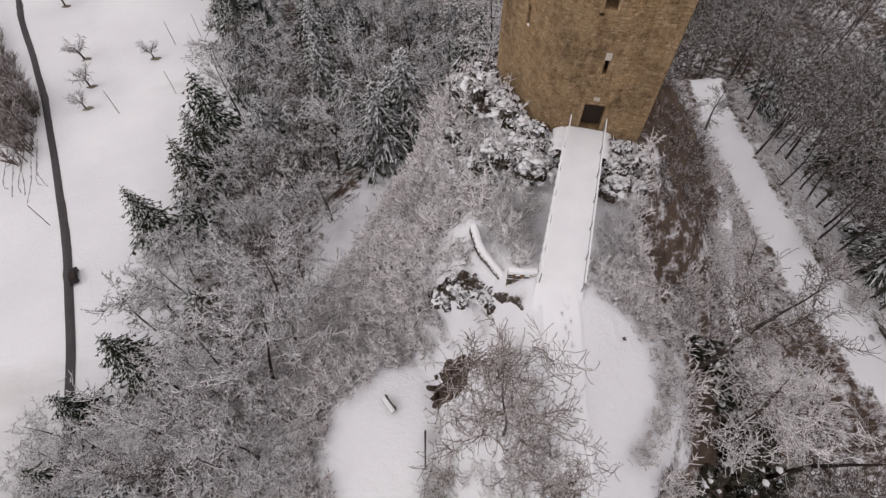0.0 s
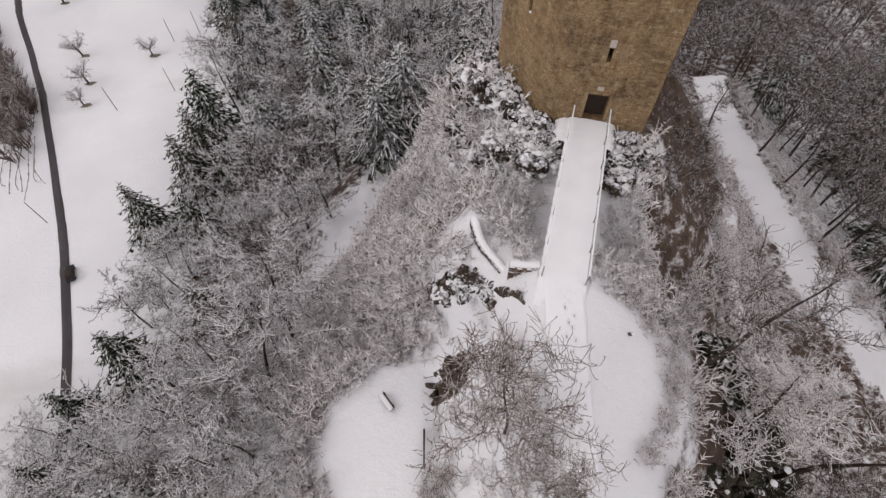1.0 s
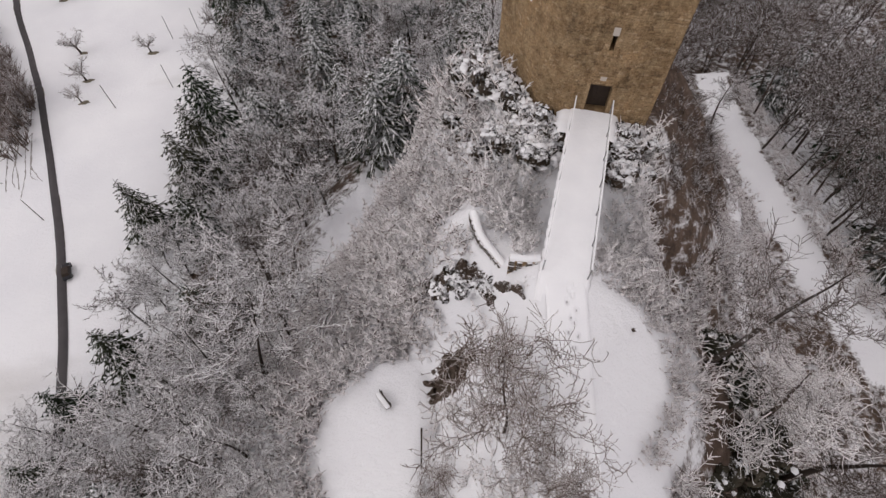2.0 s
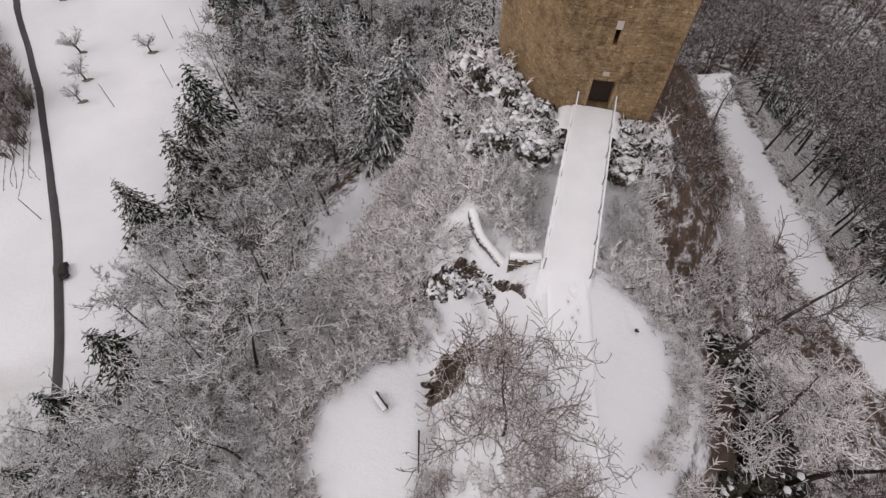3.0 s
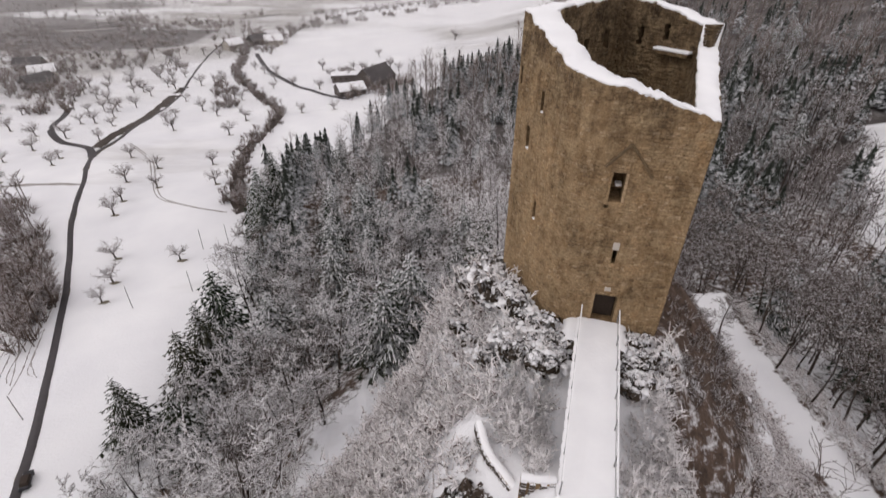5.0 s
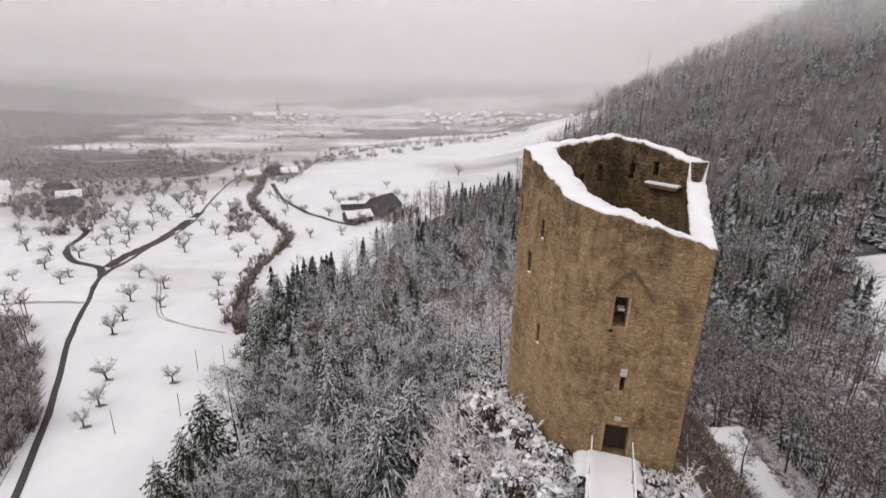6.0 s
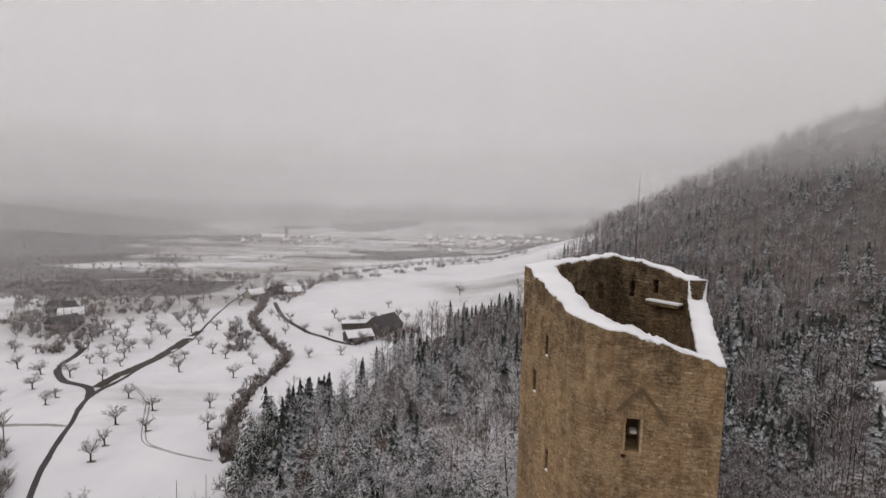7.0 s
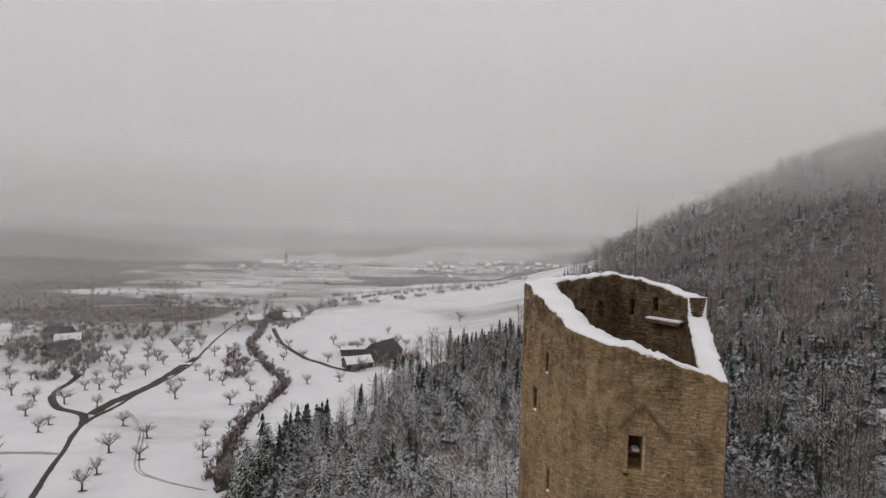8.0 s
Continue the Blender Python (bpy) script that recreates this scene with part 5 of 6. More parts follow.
strew(brush_places, [(-18, 12), (-9, 8), (2, 13), (3, 22), (4, 42), (-6, 56), (-13, 46), (-17.5, 34)], 1500, 0.6, 1.2, 6)
strew(white_places, [(-9, 10), (-1, 12), (3, 14), (1.5, 20), (3, 26), (-3, 26), (-8, 18)], 420, 0.4, 0.9, 6)
strew(brush_places, [(-25, 10), (-16, 10), (-16.5, 33), (-22, 33)], 170, 0.7, 1.4, 6)
strew(brush_places, [(-9.5, 12), (-9.5, 0), (-7, -2), (-6, 2), (-8, 8), (-5, 13), (-1, 13), (-3, 16)], 130, 0.5, 1.0, 6)
strew(low_places, [(17, 12), (24, 10), (28, 24), (34, 46), (29, 50), (25, 36), (21, 22), (15, 15)], 480, 0.5, 1.1, 6)
strew(brush_places, [(24, 0), (44, 5), (44, 30), (42, 60), (36, 62), (28, 46), (25, 28)], 330, 0.5, 1.1, 6)
strew(low_places, [(42, 0), (58, 0), (58, 30), (52, 70), (44, 72)], 160, 0.6, 1.3, 6)
strew(white_places, [(3, 13), (12, 13), (14, 24), (5, 25), (2, 20)], 650, 0.3, 0.75, 6)
strew(white_places, [(-1.2, 12.5), (-1.0, 2), (4.6, 1), (4.6, 8), (4, 13)], 200, 0.25, 0.6, 6)
strew(white_places, [(1, 22), (5, 22), (6, 25), (3.5, 32), (-2, 34), (-4, 28)], 320, 0.4, 0.9, 6)
strew(brush_places, [(9, 14), (12.5, 10.5), (12.6, 7), (9.5, 2.5), (11.5, 2), (13.6, 9), (13, 18)], 200, 0.4, 0.9, 6)
for _ in range(110):
    a_, b_ = UPPER[1 + (_ % 4)], UPPER[2 + (_ % 4)]
    u_, o_ = rnd.random(), rnd.uniform(-0.9, 0.5)
    brush_places.append((a_[0] + (b_[0] - a_[0]) * u_ + o_ * 0.8, a_[1] + (b_[1] - a_[1]) * u_ + o_ * 0.3, rnd.uniform(0.2, 0.5), rnd.uniform(0, 6.3), rnd.randrange(6)))
strew(brush_places, [(-60, -5), (-20, -5), (-18, 40), (-16, 60), (-44, 70), (-46, 30)], 200, 0.9, 1.8, 6)
strew(brush_places, [(-18, 1), (-8.2, 1), (-8.2, 9), (-10, 13), (-18, 13)], 110, 0.6, 1.2, 6)
strew(low_places, [(48, 28), (55, 28), (53, 72), (47.6, 72)], 130, 0.7, 1.3, 6)
strew(low_places, [(40, 36), (45, 36), (44.6, 72), (40, 72)], 70, 0.7, 1.2, 6)
dark_places = []
strew(dark_places, [(14.5, 22), (19, 20), (25, 28), (27, 44), (18, 46), (16, 37)], 300, 0.35, 0.8, 6)
wood_of("scree_brush", BRUSH_FINE, dark_places, TWIG_DARK, "sparse dark brush on the bare scree beside the keep", "brush")
wood_of("brush", BRUSH, brush_places, TWIG_BROWN, "dense leafless brush with rime on brown twigs", "brush")
wood_of("rimed_brush", BRUSH, white_places, TWIG_WHITE, "low leafless brush thick with rime and snow on the spur", "brush")
wood_of("slope_brush", BRUSH_FINE, low_places, TWIG_BROWN, "brown leafless brush dusted with snow on the steep slope beside the keep", "brush")


def snow_lumps(seed, size, n):
    """Soft pads of snow lying on the top of a bush."""
    r = random.Random(seed)
    vs, fs = [], []
    for _ in range(n):
        a, q = r.uniform(0, 6.3), size * 1.05 * math.sqrt(r.random())
        c = Vector((q * math.cos(a), q * math.sin(a), size * (0.98 - 0.5 * (q / size) ** 2) + r.uniform(-.22, .1) * size))
        w, h, i = r.uniform(0.09, 0.26), r.uniform(0.05, 0.11), len(vs)
        vs.append(c + Vector((r.uniform(-.03, .03), r.uniform(-.03, .03), h)))
        for ring_r, z in ((0.6, 0.75), (1.0, 0.0)):
            for k in range(6):
                b, o = k * 1.0472 + r.uniform(-.3, .3), w * ring_r * r.uniform(0.7, 1.25)
                vs.append(c + Vector((o * math.cos(b), o * math.sin(b), h * z + r.uniform(-.02, .02))))
        for k in range(6):
            m = (k + 1) % 6
            fs += [(i, i + 1 + k, i + 1 + m), (i + 1 + k, i + 7 + k, i + 7 + m), (i + 1 + k, i + 7 + m, i + 1 + m)]
    return np.array([tuple(v) for v in vs]), np.array(fs)


def evergreen_bush(seed, leaf, lumps, label, group):
    """A dense bush: stems, leaf clumps and the snow lying on it."""
    b = tagged(new("evergreen_bush"), label, "bush", group)
    r = random.Random(seed)
    stems = [(r.gauss(0, .08), r.gauss(0, .08), -0.4, r.gauss(0, .4), r.gauss(0, .4), r.uniform(.5, .8), 0.045, 0.02) for _ in range(6)]
    part("stems", mesh_from("stems", *tubes(stems, 4), BARK), None, b)
    part("foliage", mesh_from("foliage", *leafy_sprite(seed, 1.0, 560), leaf), None, b)
    part("snow", mesh_from("snow", *snow_lumps(seed, 1.0, lumps), SNOW, True), None, b, "soft lumps of snow on the leaves")["kind"] = "stuff"
    return b


EVER = [evergreen_bush(s, LEAFY, 60, "dark evergreen bush bowed under lumps of snow", "bushes below the keep") for s in range(3)]
IVY = [evergreen_bush(s, IVY_LEAF, 10, "dark green ivy-grown bush with little snow on the steep bank", "bushes on the bank") for s in (5, 6)]
for ob in EVER + IVY:
    HOME[ob] = False
rnd = random.Random(14)
for k, (x, y, s) in enumerate(((5.4, 25.6, 1.3), (4.6, 27.2, 1.5), (3.6, 28.6, 1.4), (3.2, 30.6, 1.6), (2.2, 27.0, 1.3), (4.0, 25.2, 1.2), (6.4, 23.9, 1.0), (7.1, 22.9, 1.0), (5.2, 23.8, 1.1), (2.8, 25.6, 1.2),
                               (11.7, 22.5, 1.0), (12.4, 21.6, 1.1), (11.6, 21.0, 0.9), (7.4, 23.6, 0.8), (3.0, 33.0, 1.5), (2.0, 31.6, 1.4), (13.3, 22.6, 0.8), (1.6, 29.2, 1.2), (3.9, 23.6, 1.0),
                               (1.0, 14.9, 0.9), (0.0, 15.2, 0.8), (1.9, 14.3, 0.8), (2.6, 13.6, 0.7), (15.2, 9.8, 1.3), (16.6, 8.6, 1.5), (18.0, 10.5, 1.4), (17.2, 6.8, 1.6), (19.5, 8.0, 1.5),
                               (20.5, 6.0, 1.6), (15.8, 5.2, 1.4), (22.3, 8.4, 1.4), (13.6, 3.6, 1.2), (18.4, 4.4, 1.5), (16.4, 11.2, 1.4), (20.6, 10.2, 1.5), (24.0, 6.4, 1.6), (25.6, 9.0, 1.5), (21.8, 3.6, 1.6), (16.2, 3.0, 1.4))):
    put(IVY[k % 2] if x > 15 or y < 4 else EVER[k % 3], x, y, s * 0.85, k * 1.7, 0, 0.15)
for k, (u, v, s) in enumerate(((-2.7, -0.7, 1.0), (-2.5, -2.0, 1.2), (-3.5, -1.4, 1.2), (-3.3, -2.6, 1.1), (2.2, -1.0, 0.75), (2.3, -2.2, 0.85), (-2.6, -3.4, 1.2), (2.5, -3.4, 1.0))):
    q = BRIDGE @ Vector((u, BR_LEN + v, 0))
    put(EVER[k % 3], q.x, q.y, s, k * 1.3, 0, 0.2)
for k in range(16):
    x, y = rnd.uniform(0.8, 6.4), rnd.uniform(22.6, 33.5)
    if float(outside(CRAG, np.array(x), np.array(y))) > 0.4:
        put(EVER[k % 3], x, y, rnd.uniform(0.45, 0.85), k * 2.1, 0, 0.1)

# ---- ruins, rocks and things on the spur ----


SNOWY_ROCK = frosted("snow_dusted_rock", (0.034, 0.026, 0.020), (0.10, 0.08, 0.06), 0.16, 1.6, (0.84, 0.84, 0.86))


def outcrop(x0, y0, rx, ry, turn, high, seed, snow, label):
    """Rough rock breaking out of the slope: an uneven knobbly sheet that dips into the ground all round."""
    bm = bmesh.new()
    nr, na = 24, 64
    off = Vector((seed * 5.3, seed * 2.9, seed * 1.1))
    rows_ = []
    for i in range(nr + 1):
        row = []
        for j in range(na):
            a_ = j * 6.28319 / na
            edge = 1 + 0.5 * noise.fractal(Vector((math.cos(a_) * 1.2, math.sin(a_) * 1.2, 0)) + off, 1.0, 2.0, 3) + 0.16 * noise.fractal(Vector((math.cos(a_) * 4, math.sin(a_) * 4, 2)) + off, 1.0, 2.0, 3)
            q = i / nr
            ux, uy = rx * edge * q * math.cos(a_), ry * edge * q * math.sin(a_)
            x, y = x0 + ux * math.cos(turn) - uy * math.sin(turn), y0 + ux * math.sin(turn) + uy * math.cos(turn)
            p = Vector((x, y, 0)) * 1.1 + off
            lump = noise.fractal(p * 1.6, 0.6, 2.2, 6) * 0.9 + 0.5 * noise.cell(p * 2.1) + 0.35 * noise.cell(p * 4.7)
            z = float(height(x, y)) + high * (1 - q ** 3) + lump * high * 1.1 * (1 - q ** 4) - 0.25 * q ** 6
            row.append(bm.verts.new((x, y, z)))
        rows_.append(row)
    for i in range(nr):
        for j in range(na):
            k = (j + 1) % na
            bm.faces.new((rows_[i][j], rows_[i + 1][j], rows_[i + 1][k], rows_[i][k]))
    bmesh.ops.remove_doubles(bm, verts=bm.verts, dist=0.002)
    bmesh.ops.translate(bm, vec=(-x0, -y0, 0), verts=bm.verts)
    me = bpy.data.meshes.new("outcrop")
    bm.to_mesh(me)
    bm.free()
    me.materials.append(snow)
    ob = tagged(new("outcrop", me), label, "rock", "rocks on the spur")
    ob.location = (x0, y0, 0)


BARE_ROCK = frosted("bare_crag", (0.030, 0.022, 0.016), (0.095, 0.072, 0.054), -0.16, 2.4, (0.8, 0.8, 0.82))
PATCHY_ROCK = frosted("snow_patched_crag", (0.022, 0.016, 0.012), (0.085, 0.062, 0.046), 0.14, 3.4, (0.84, 0.84, 0.86))
outcrop(0.3, 10.45, 1.8, 1.35, 0.35, 0.5, 3, BARE_ROCK, "steep bare brown rock with snow round its foot")
outcrop(0.3, 15.5, 2.5, 0.85, -0.2, 0.5, 5, PATCHY_ROCK, "dark jagged outcrop with snow on its ledges")
for x, y, rx, ry, turn, seed in ((2.2, 14.6, 0.8, 0.4, -0.5, 7), (2.7, 13.4, 0.8, 0.3, -1.35, 8), (3.3, 13.2, 0.7, 0.22, -1.0, 9), (3.9, 12.4, 0.7, 0.14, -1.15, 11)):
    outcrop(x, y, rx, ry, turn, 0.2, seed, PATCHY_ROCK, "broken brown rock edge under the path, flecked with snow")
outcrop(3.4, 32.5, 1.6, 1.3, 0.5, 0.6, 13, PATCHY_ROCK, "dark jagged outcrop with snow on its ledges")


def ruined_wall(name, line, top, thick, label):
    """A broken garden wall: stones in courses under a snow cap."""
    w = tagged(new(name), label, "wall")
    w.location = (line[0][0], line[0][1], top)
    inv = Matrix.Translation(-w.location)
    c = smooth_line(line, 0.3)
    d = np.gradient(c, axis=0)
    d /= np.linalg.norm(d, axis=1, keepdims=True)
    n = np.stack([-d[:, 1], d[:, 0]], -1)
    r = random.Random(len(line))
    # core
    vs, fs = [], []
    for k in range(len(c)):
        for s, z in ((-1, -2.4), (-1, -0.1), (1, -0.1), (1, -2.4)):
            q = c[k] + n[k] * s * thick * 0.46
            vs.append((q[0], q[1], top + z))
    for k in range(len(c) - 1):
        for e in range(4):
            fs.append((k * 4 + e, k * 4 + (e + 1) % 4, (k + 1) * 4 + (e + 1) % 4, (k + 1) * 4 + e))
    fs += [(3, 2, 1, 0), tuple((len(c) - 1) * 4 + e for e in range(4))]
    me = mesh_from("core", vs, fs, MORTAR)
    me.transform(inv)
    part("core", me, None, w)
    # snow cap
    vs, fs = [], []
    prof = [(-0.50, -0.06), (-0.48, 0.03), (-0.3, 0.09), (0, 0.11), (0.3, 0.09), (0.48, 0.03), (0.50, -0.06)]
    for k in range(len(c)):
        for u, h in prof:
            q = c[k] + n[k] * thick * (u + r.uniform(-0.04, 0.04))
            vs.append((q[0], q[1], top + h + r.uniform(-0.02, 0.02)))
    m = len(prof)
    for k in range(len(c) - 1):
        for e in range(m - 1):
            fs.append((k * m + e, (k + 1) * m + e, (k + 1) * m + e + 1, k * m + e + 1))
    me = mesh_from("snow_cap", vs, fs, SNOW, True)
    me.transform(inv)
    part("snow_cap", me, None, w, "rounded snow cap")
    unit = bpy.data.meshes.new("stone")
    bm = bmesh.new()
    box(bm, (-0.5, -0.5, -0.5), (0.5, 0.5, 0.5), bevel=0.09)
    bm.to_mesh(unit)
    bm.free()
    unit.materials.append(SNOWY_ROCK)
    for side in (-1, 1):
        for row in range(5):
            k = 0
            while k < len(c) - 1:
                q = c[k] + d[k] * 0.15 + n[k] * side * thick * 0.46
                st = new("stone", unit)
                st.parent = w
                st.matrix_basis = inv @ Matrix.Translation((q[0], q[1], top - 0.2 - row * 0.21)) @ Matrix.Rotation(math.atan2(d[k][1], d[k][0]) + r.uniform(-.1, .1), 4, "Z") @ Matrix.Diagonal((r.uniform(0.26, 0.34), r.uniform(0.12, 0.2), r.uniform(0.17, 0.21), 1))
                k += 1


ruined_wall("ruined_wall", [(2.0, 18.6), (2.35, 16.9), (3.0, 15.7), (3.7, 14.6)], -2.35, 0.42, "curved stump of a ruined stone wall capped with snow")
ruined_wall("parapet", [(3.55, 13.85), (4.4, 13.7), (5.1, 13.72)], 0.02, 0.4, "low stone parapet beside the bridge head under snow")


def trodden_path():
    """The way from the bridge over the terrace, with a line of footprints."""
    pts = smooth_line([(6.15, 12.75), (6.0, 10.5), (5.75, 8.0), (5.55, 5.5), (5.4, 3.0)], 0.07)
    d = np.gradient(pts, axis=0)
    d /= np.linalg.norm(d, axis=1, keepdims=True)
    n = np.stack([d[:, 1], -d[:, 0]], -1)
    us = np.linspace(-1.05, 0.95, 30)
    P = pts[:, None] + n[:, None] * us[None, :, None]
    z = height(P[..., 0], P[..., 1]) + 0.14
    edge = np.clip((1.0 - np.abs(us - (-0.05)) / 1.0) * 8, 0, 1)
    z = z - 0.10 * (1 - edge)[None]
    r = random.Random(2)
    run = np.arange(len(pts)) * 0.07
    prints = []
    for line, off in ((-0.42, 0.0), (-0.14, 0.3)):
        s = off
        side = 1
        while s < run[-1]:
            u0 = line + 0.07 * side + r.uniform(-0.03, 0.03)
            z -= 0.14 * np.exp(-(((run[:, None] - s) / 0.14) ** 4) - ((us[None] - u0) / 0.062) ** 4)
            k0 = int(s / 0.07)
            q = pts[k0] + n[k0] * u0
            prints.append((q[0], q[1], math.atan2(d[k0][1], d[k0][0]), float(height(q[0], q[1])) + 0.035))
            s += r.uniform(0.5, 0.75)
            side = -side
    # flat grey ovals colour in slush and the shade the shallow dents lack
    vs, fs = [], []
    for x, y, a, zz in prints:
        i = len(vs)
        for k in range(8):
            b = k * 0.785
            px_, py_ = 0.12 * math.cos(b), 0.05 * math.sin(b)
            vs.append((x + px_ * math.cos(a) - py_ * math.sin(a), y + px_ * math.sin(a) + py_ * math.cos(a), zz))
        fs += [(i, i + k, i + k + 1) for k in range(1, 7)]
    tagged(new("footprints", mesh_from("footprints", vs, fs, plain("slush_and_shade", (0.34, 0.33, 0.33), (0.56, 0.55, 0.56), 3.0))), "grey ovals for trodden slush and the shade of the dents in the footprints", "footprints", kind="stuff")
    m = len(us)
    i = np.arange((len(pts) - 1) * (m - 1))
    a = i // (m - 1) * m + i % (m - 1)
    f = np.stack([a, a + 1, a + m + 1, a + m], -1)
    tagged(new("path", mesh_from("path", np.concatenate([P, z[..., None]], -1).reshape(-1, 3), f, SNOW, True)), "snowy path with a line of footprints", "path", kind="structure")


trodden_path()


def kerb():
    k = tagged(new("retaining_kerb"), "low stone edge along the path, half buried in snow", "kerb")
    unit = bpy.data.meshes.new("kerbstone")
    bm = bmesh.new()
    box(bm, (-0.3, -0.11, -0.25), (0.3, 0.11, 0.12), bevel=0.03)
    bm.to_mesh(unit)
    bm.free()
    unit.materials.append(SNOWY_ROCK)
    k.location = stand(6.5, 8.4)
    r = random.Random(1)
    for j in range(3):
        y = 5.9 + j * 0.62
        x = 6.28 + (y - 6.2) * 0.14
        st = new("kerbstone", unit)
        st.parent = k
        st.matrix_basis = Matrix.Translation(Vector((x, y, float(height(x, y)) + 0.02)) - k.location) @ Matrix.Rotation(radians(82 + r.uniform(-5, 5)), 4, "Z")


kerb()


def bench():
    b = tagged(new("bench"), "wooden bench with a back rest, its seat covered in snow", "bench")
    for y in (-0.62, 0.62):
        bm = bmesh.new()
        box(bm, (-0.25, y - 0.05, -0.05), (0.25, y + 0.05, 0.40), bevel=0.01)
        box(bm, (0.22, y - 0.05, -0.05), (0.32, y + 0.05, 0.85), bevel=0.01)
        part("support", bm, DARK, b)
    for x in (-0.2, -0.02, 0.16):
        bm = bmesh.new()
        box(bm, (x - 0.07, -0.85, 0.40), (x + 0.07, 0.85, 0.45), bevel=0.008)
        part("slat", bm, WOOD, b)
    for z in (0.58, 0.75):
        bm = bmesh.new()
        box(bm, (0.20, -0.85, z), (0.24, 0.85, z + 0.12), bevel=0.008)
        part("back_slat", bm, DARK, b)
    bm = bmesh.new()
    box(bm, (-0.26, -0.82, 0.455), (0.14, 0.82, 0.56), bevel=0.04)
    part("snow", bm, SNOW, b, "pillow of snow on the seat")
    b.matrix_basis = Matrix.Translation(stand(-3.75, 9.45)) @ Matrix.Rotation(radians(38), 4, "Z") @ Matrix.Scale(0.75, 4)


bench()


def post_thing(name, x, y, tall, r, label, lean=(0, 0), material=None, category="post", lift=0.0):
    bm = bmesh.new()
    bmesh.ops.create_cone(bm, segments=8, radius1=r, radius2=r * 0.75, depth=tall, cap_ends=True)
    bmesh.ops.translate(bm, vec=(0, 0, tall / 2 - 0.4), verts=bm.verts)
    me = bpy.data.meshes.new(name)
    bm.to_mesh(me)
    bm.free()
    me.materials.append(material or DARK)
    ob = tagged(new(name, me), label, category)
    ob.matrix_basis = Matrix.Translation(stand(x, y) + Vector((0, 0, lift))) @ Euler((lean[0], lean[1], 0)).to_matrix().to_4x4()
    return ob


post_thing("stump", 9.4, 10.2, 0.75, 0.11, "small broken stump poking through the snow", (0.4, 0.2), BARK, "stump")
post_thing("plank", -1.35, 7.4, 2.4, 0.06, "dark plank lying on the snowy terrace", (1.45, 0.1), DARK, "plank", 0.12)
post_thing("log", 54.3, 24.5, 6.5, 0.5, "dark fallen log beside the forest track", (1.5, 0.2), BARK, "log", 0.5)
for x, y in ((-74, 90), (-63, 97), (-69, 117), (-63, 120), (-77, 58.5)):
    post_thing("utility_pole", x, y, 6.8, 0.08, "thin dark wooden utility pole standing in the snowy meadow", (0.02, 0.03), DARK, "pole")


def car():
    c = tagged(new("car"), "dark parked car at the edge of the lane", "car")
    paint = plain("dark_car_paint", (0.02, 0.02, 0.024), (0.03, 0.03, 0.034), 2.0, 0.35, 0.0)
    bm = bmesh.new()
    box(bm, (-0.86, -2.1, 0.28), (0.86, 2.1, 0.85), bevel=0.12)
    part("body", bm, paint, c)
    bm = bmesh.new()
    top = box(bm, (-0.76, -1.5, 0.86), (0.76, 1.0, 1.42))
    for v in top:
        if v.co.z > 1.2:
            v.co.x *= 0.82
            v.co.y = v.co.y * 0.72 - 0.1
    part("cabin", bm, DARK, c)
    for x in (-0.8, 0.8):
        for y in (-1.35, 1.35):
            bm = bmesh.new()
            bmesh.ops.create_cone(bm, segments=14, radius1=0.32, radius2=0.32, depth=0.2, cap_ends=True, matrix=Matrix.Translation((x, y, 0.32)) @ Matrix.Rotation(1.5708, 4, "Y"))
            part("wheel", bm, ASPHALT, c)
    c.matrix_basis = Matrix.Translation(stand(-67.5, 46.6) + Vector((0, 0, 0.2))) @ Matrix.Rotation(radians(25), 4, "Z") @ Matrix.Scale(0.85, 4)


car()

# trees close to the castle
CASTLE = [tree_thing("bare_tree", *bare_tree_meshes(s, h, c, th, sp, tw, n, 0.3), BARK, CASTLE_TWIG if s == 61 else TWIG_WHITE if s == 63 else TWIG_DARK, lab, "trees at the castle")
          for s, h, c, th, sp, tw, n, lab in ((61, 8.5, 0.2, 0.09, 0.66, 0.017, 10, "spreading leafless tree below the terrace with fine brown twigs"),
                                              (62, 11.0, 0.30, 0.26, 0.6, 0.024, 8, "dark leaning leafless tree on the steep bank"),
                                              (63, 8.0, 0.2, 0.2, 0.7, 0.022, 9, "crooked leafless tree with snow along its limbs"))]
for ob in CASTLE:
    HOME[ob] = False
put(CASTLE[0], 3.0, 6.0, 1.1, 0.4)
put(CASTLE[0], 4.4, 3.2, 0.7, 2.0)
put(CASTLE[0], -0.6, 4.6, 0.45, 4.0)
put(CASTLE[1], 13.6, 9.2, 0.72, -1.2, -0.42)
put(CASTLE[2], 17.5, 7.2, 1.1, 2.5)
put(CASTLE[1], 23.5, 5.5, 1.1, 3.3)
put(CASTLE[2], 24.5, 9.5, 0.9, 4.1)
put(CASTLE[1], 43.0, 60.0, 0.8, 4.2, 0.1)

# ---- fittings of the keep ----
IRON = plain("rusty_iron", (0.05, 0.035, 0.028), (0.10, 0.07, 0.055), 5.0, 0.6)
PALE = stone_material("dressed_stone", 0.86)
LIME = plain("pale_lime_block", (0.40, 0.35, 0.30), (0.56, 0.51, 0.46), 6.0)


def in_wall(frame_, lo, hi, bevel=0.02):
    bm = bmesh.new()
    box(bm, lo, hi, KEEP_INV @ frame_, bevel=bevel)
    bmesh.ops.recalc_face_normals(bm, faces=bm.faces)
    return bm


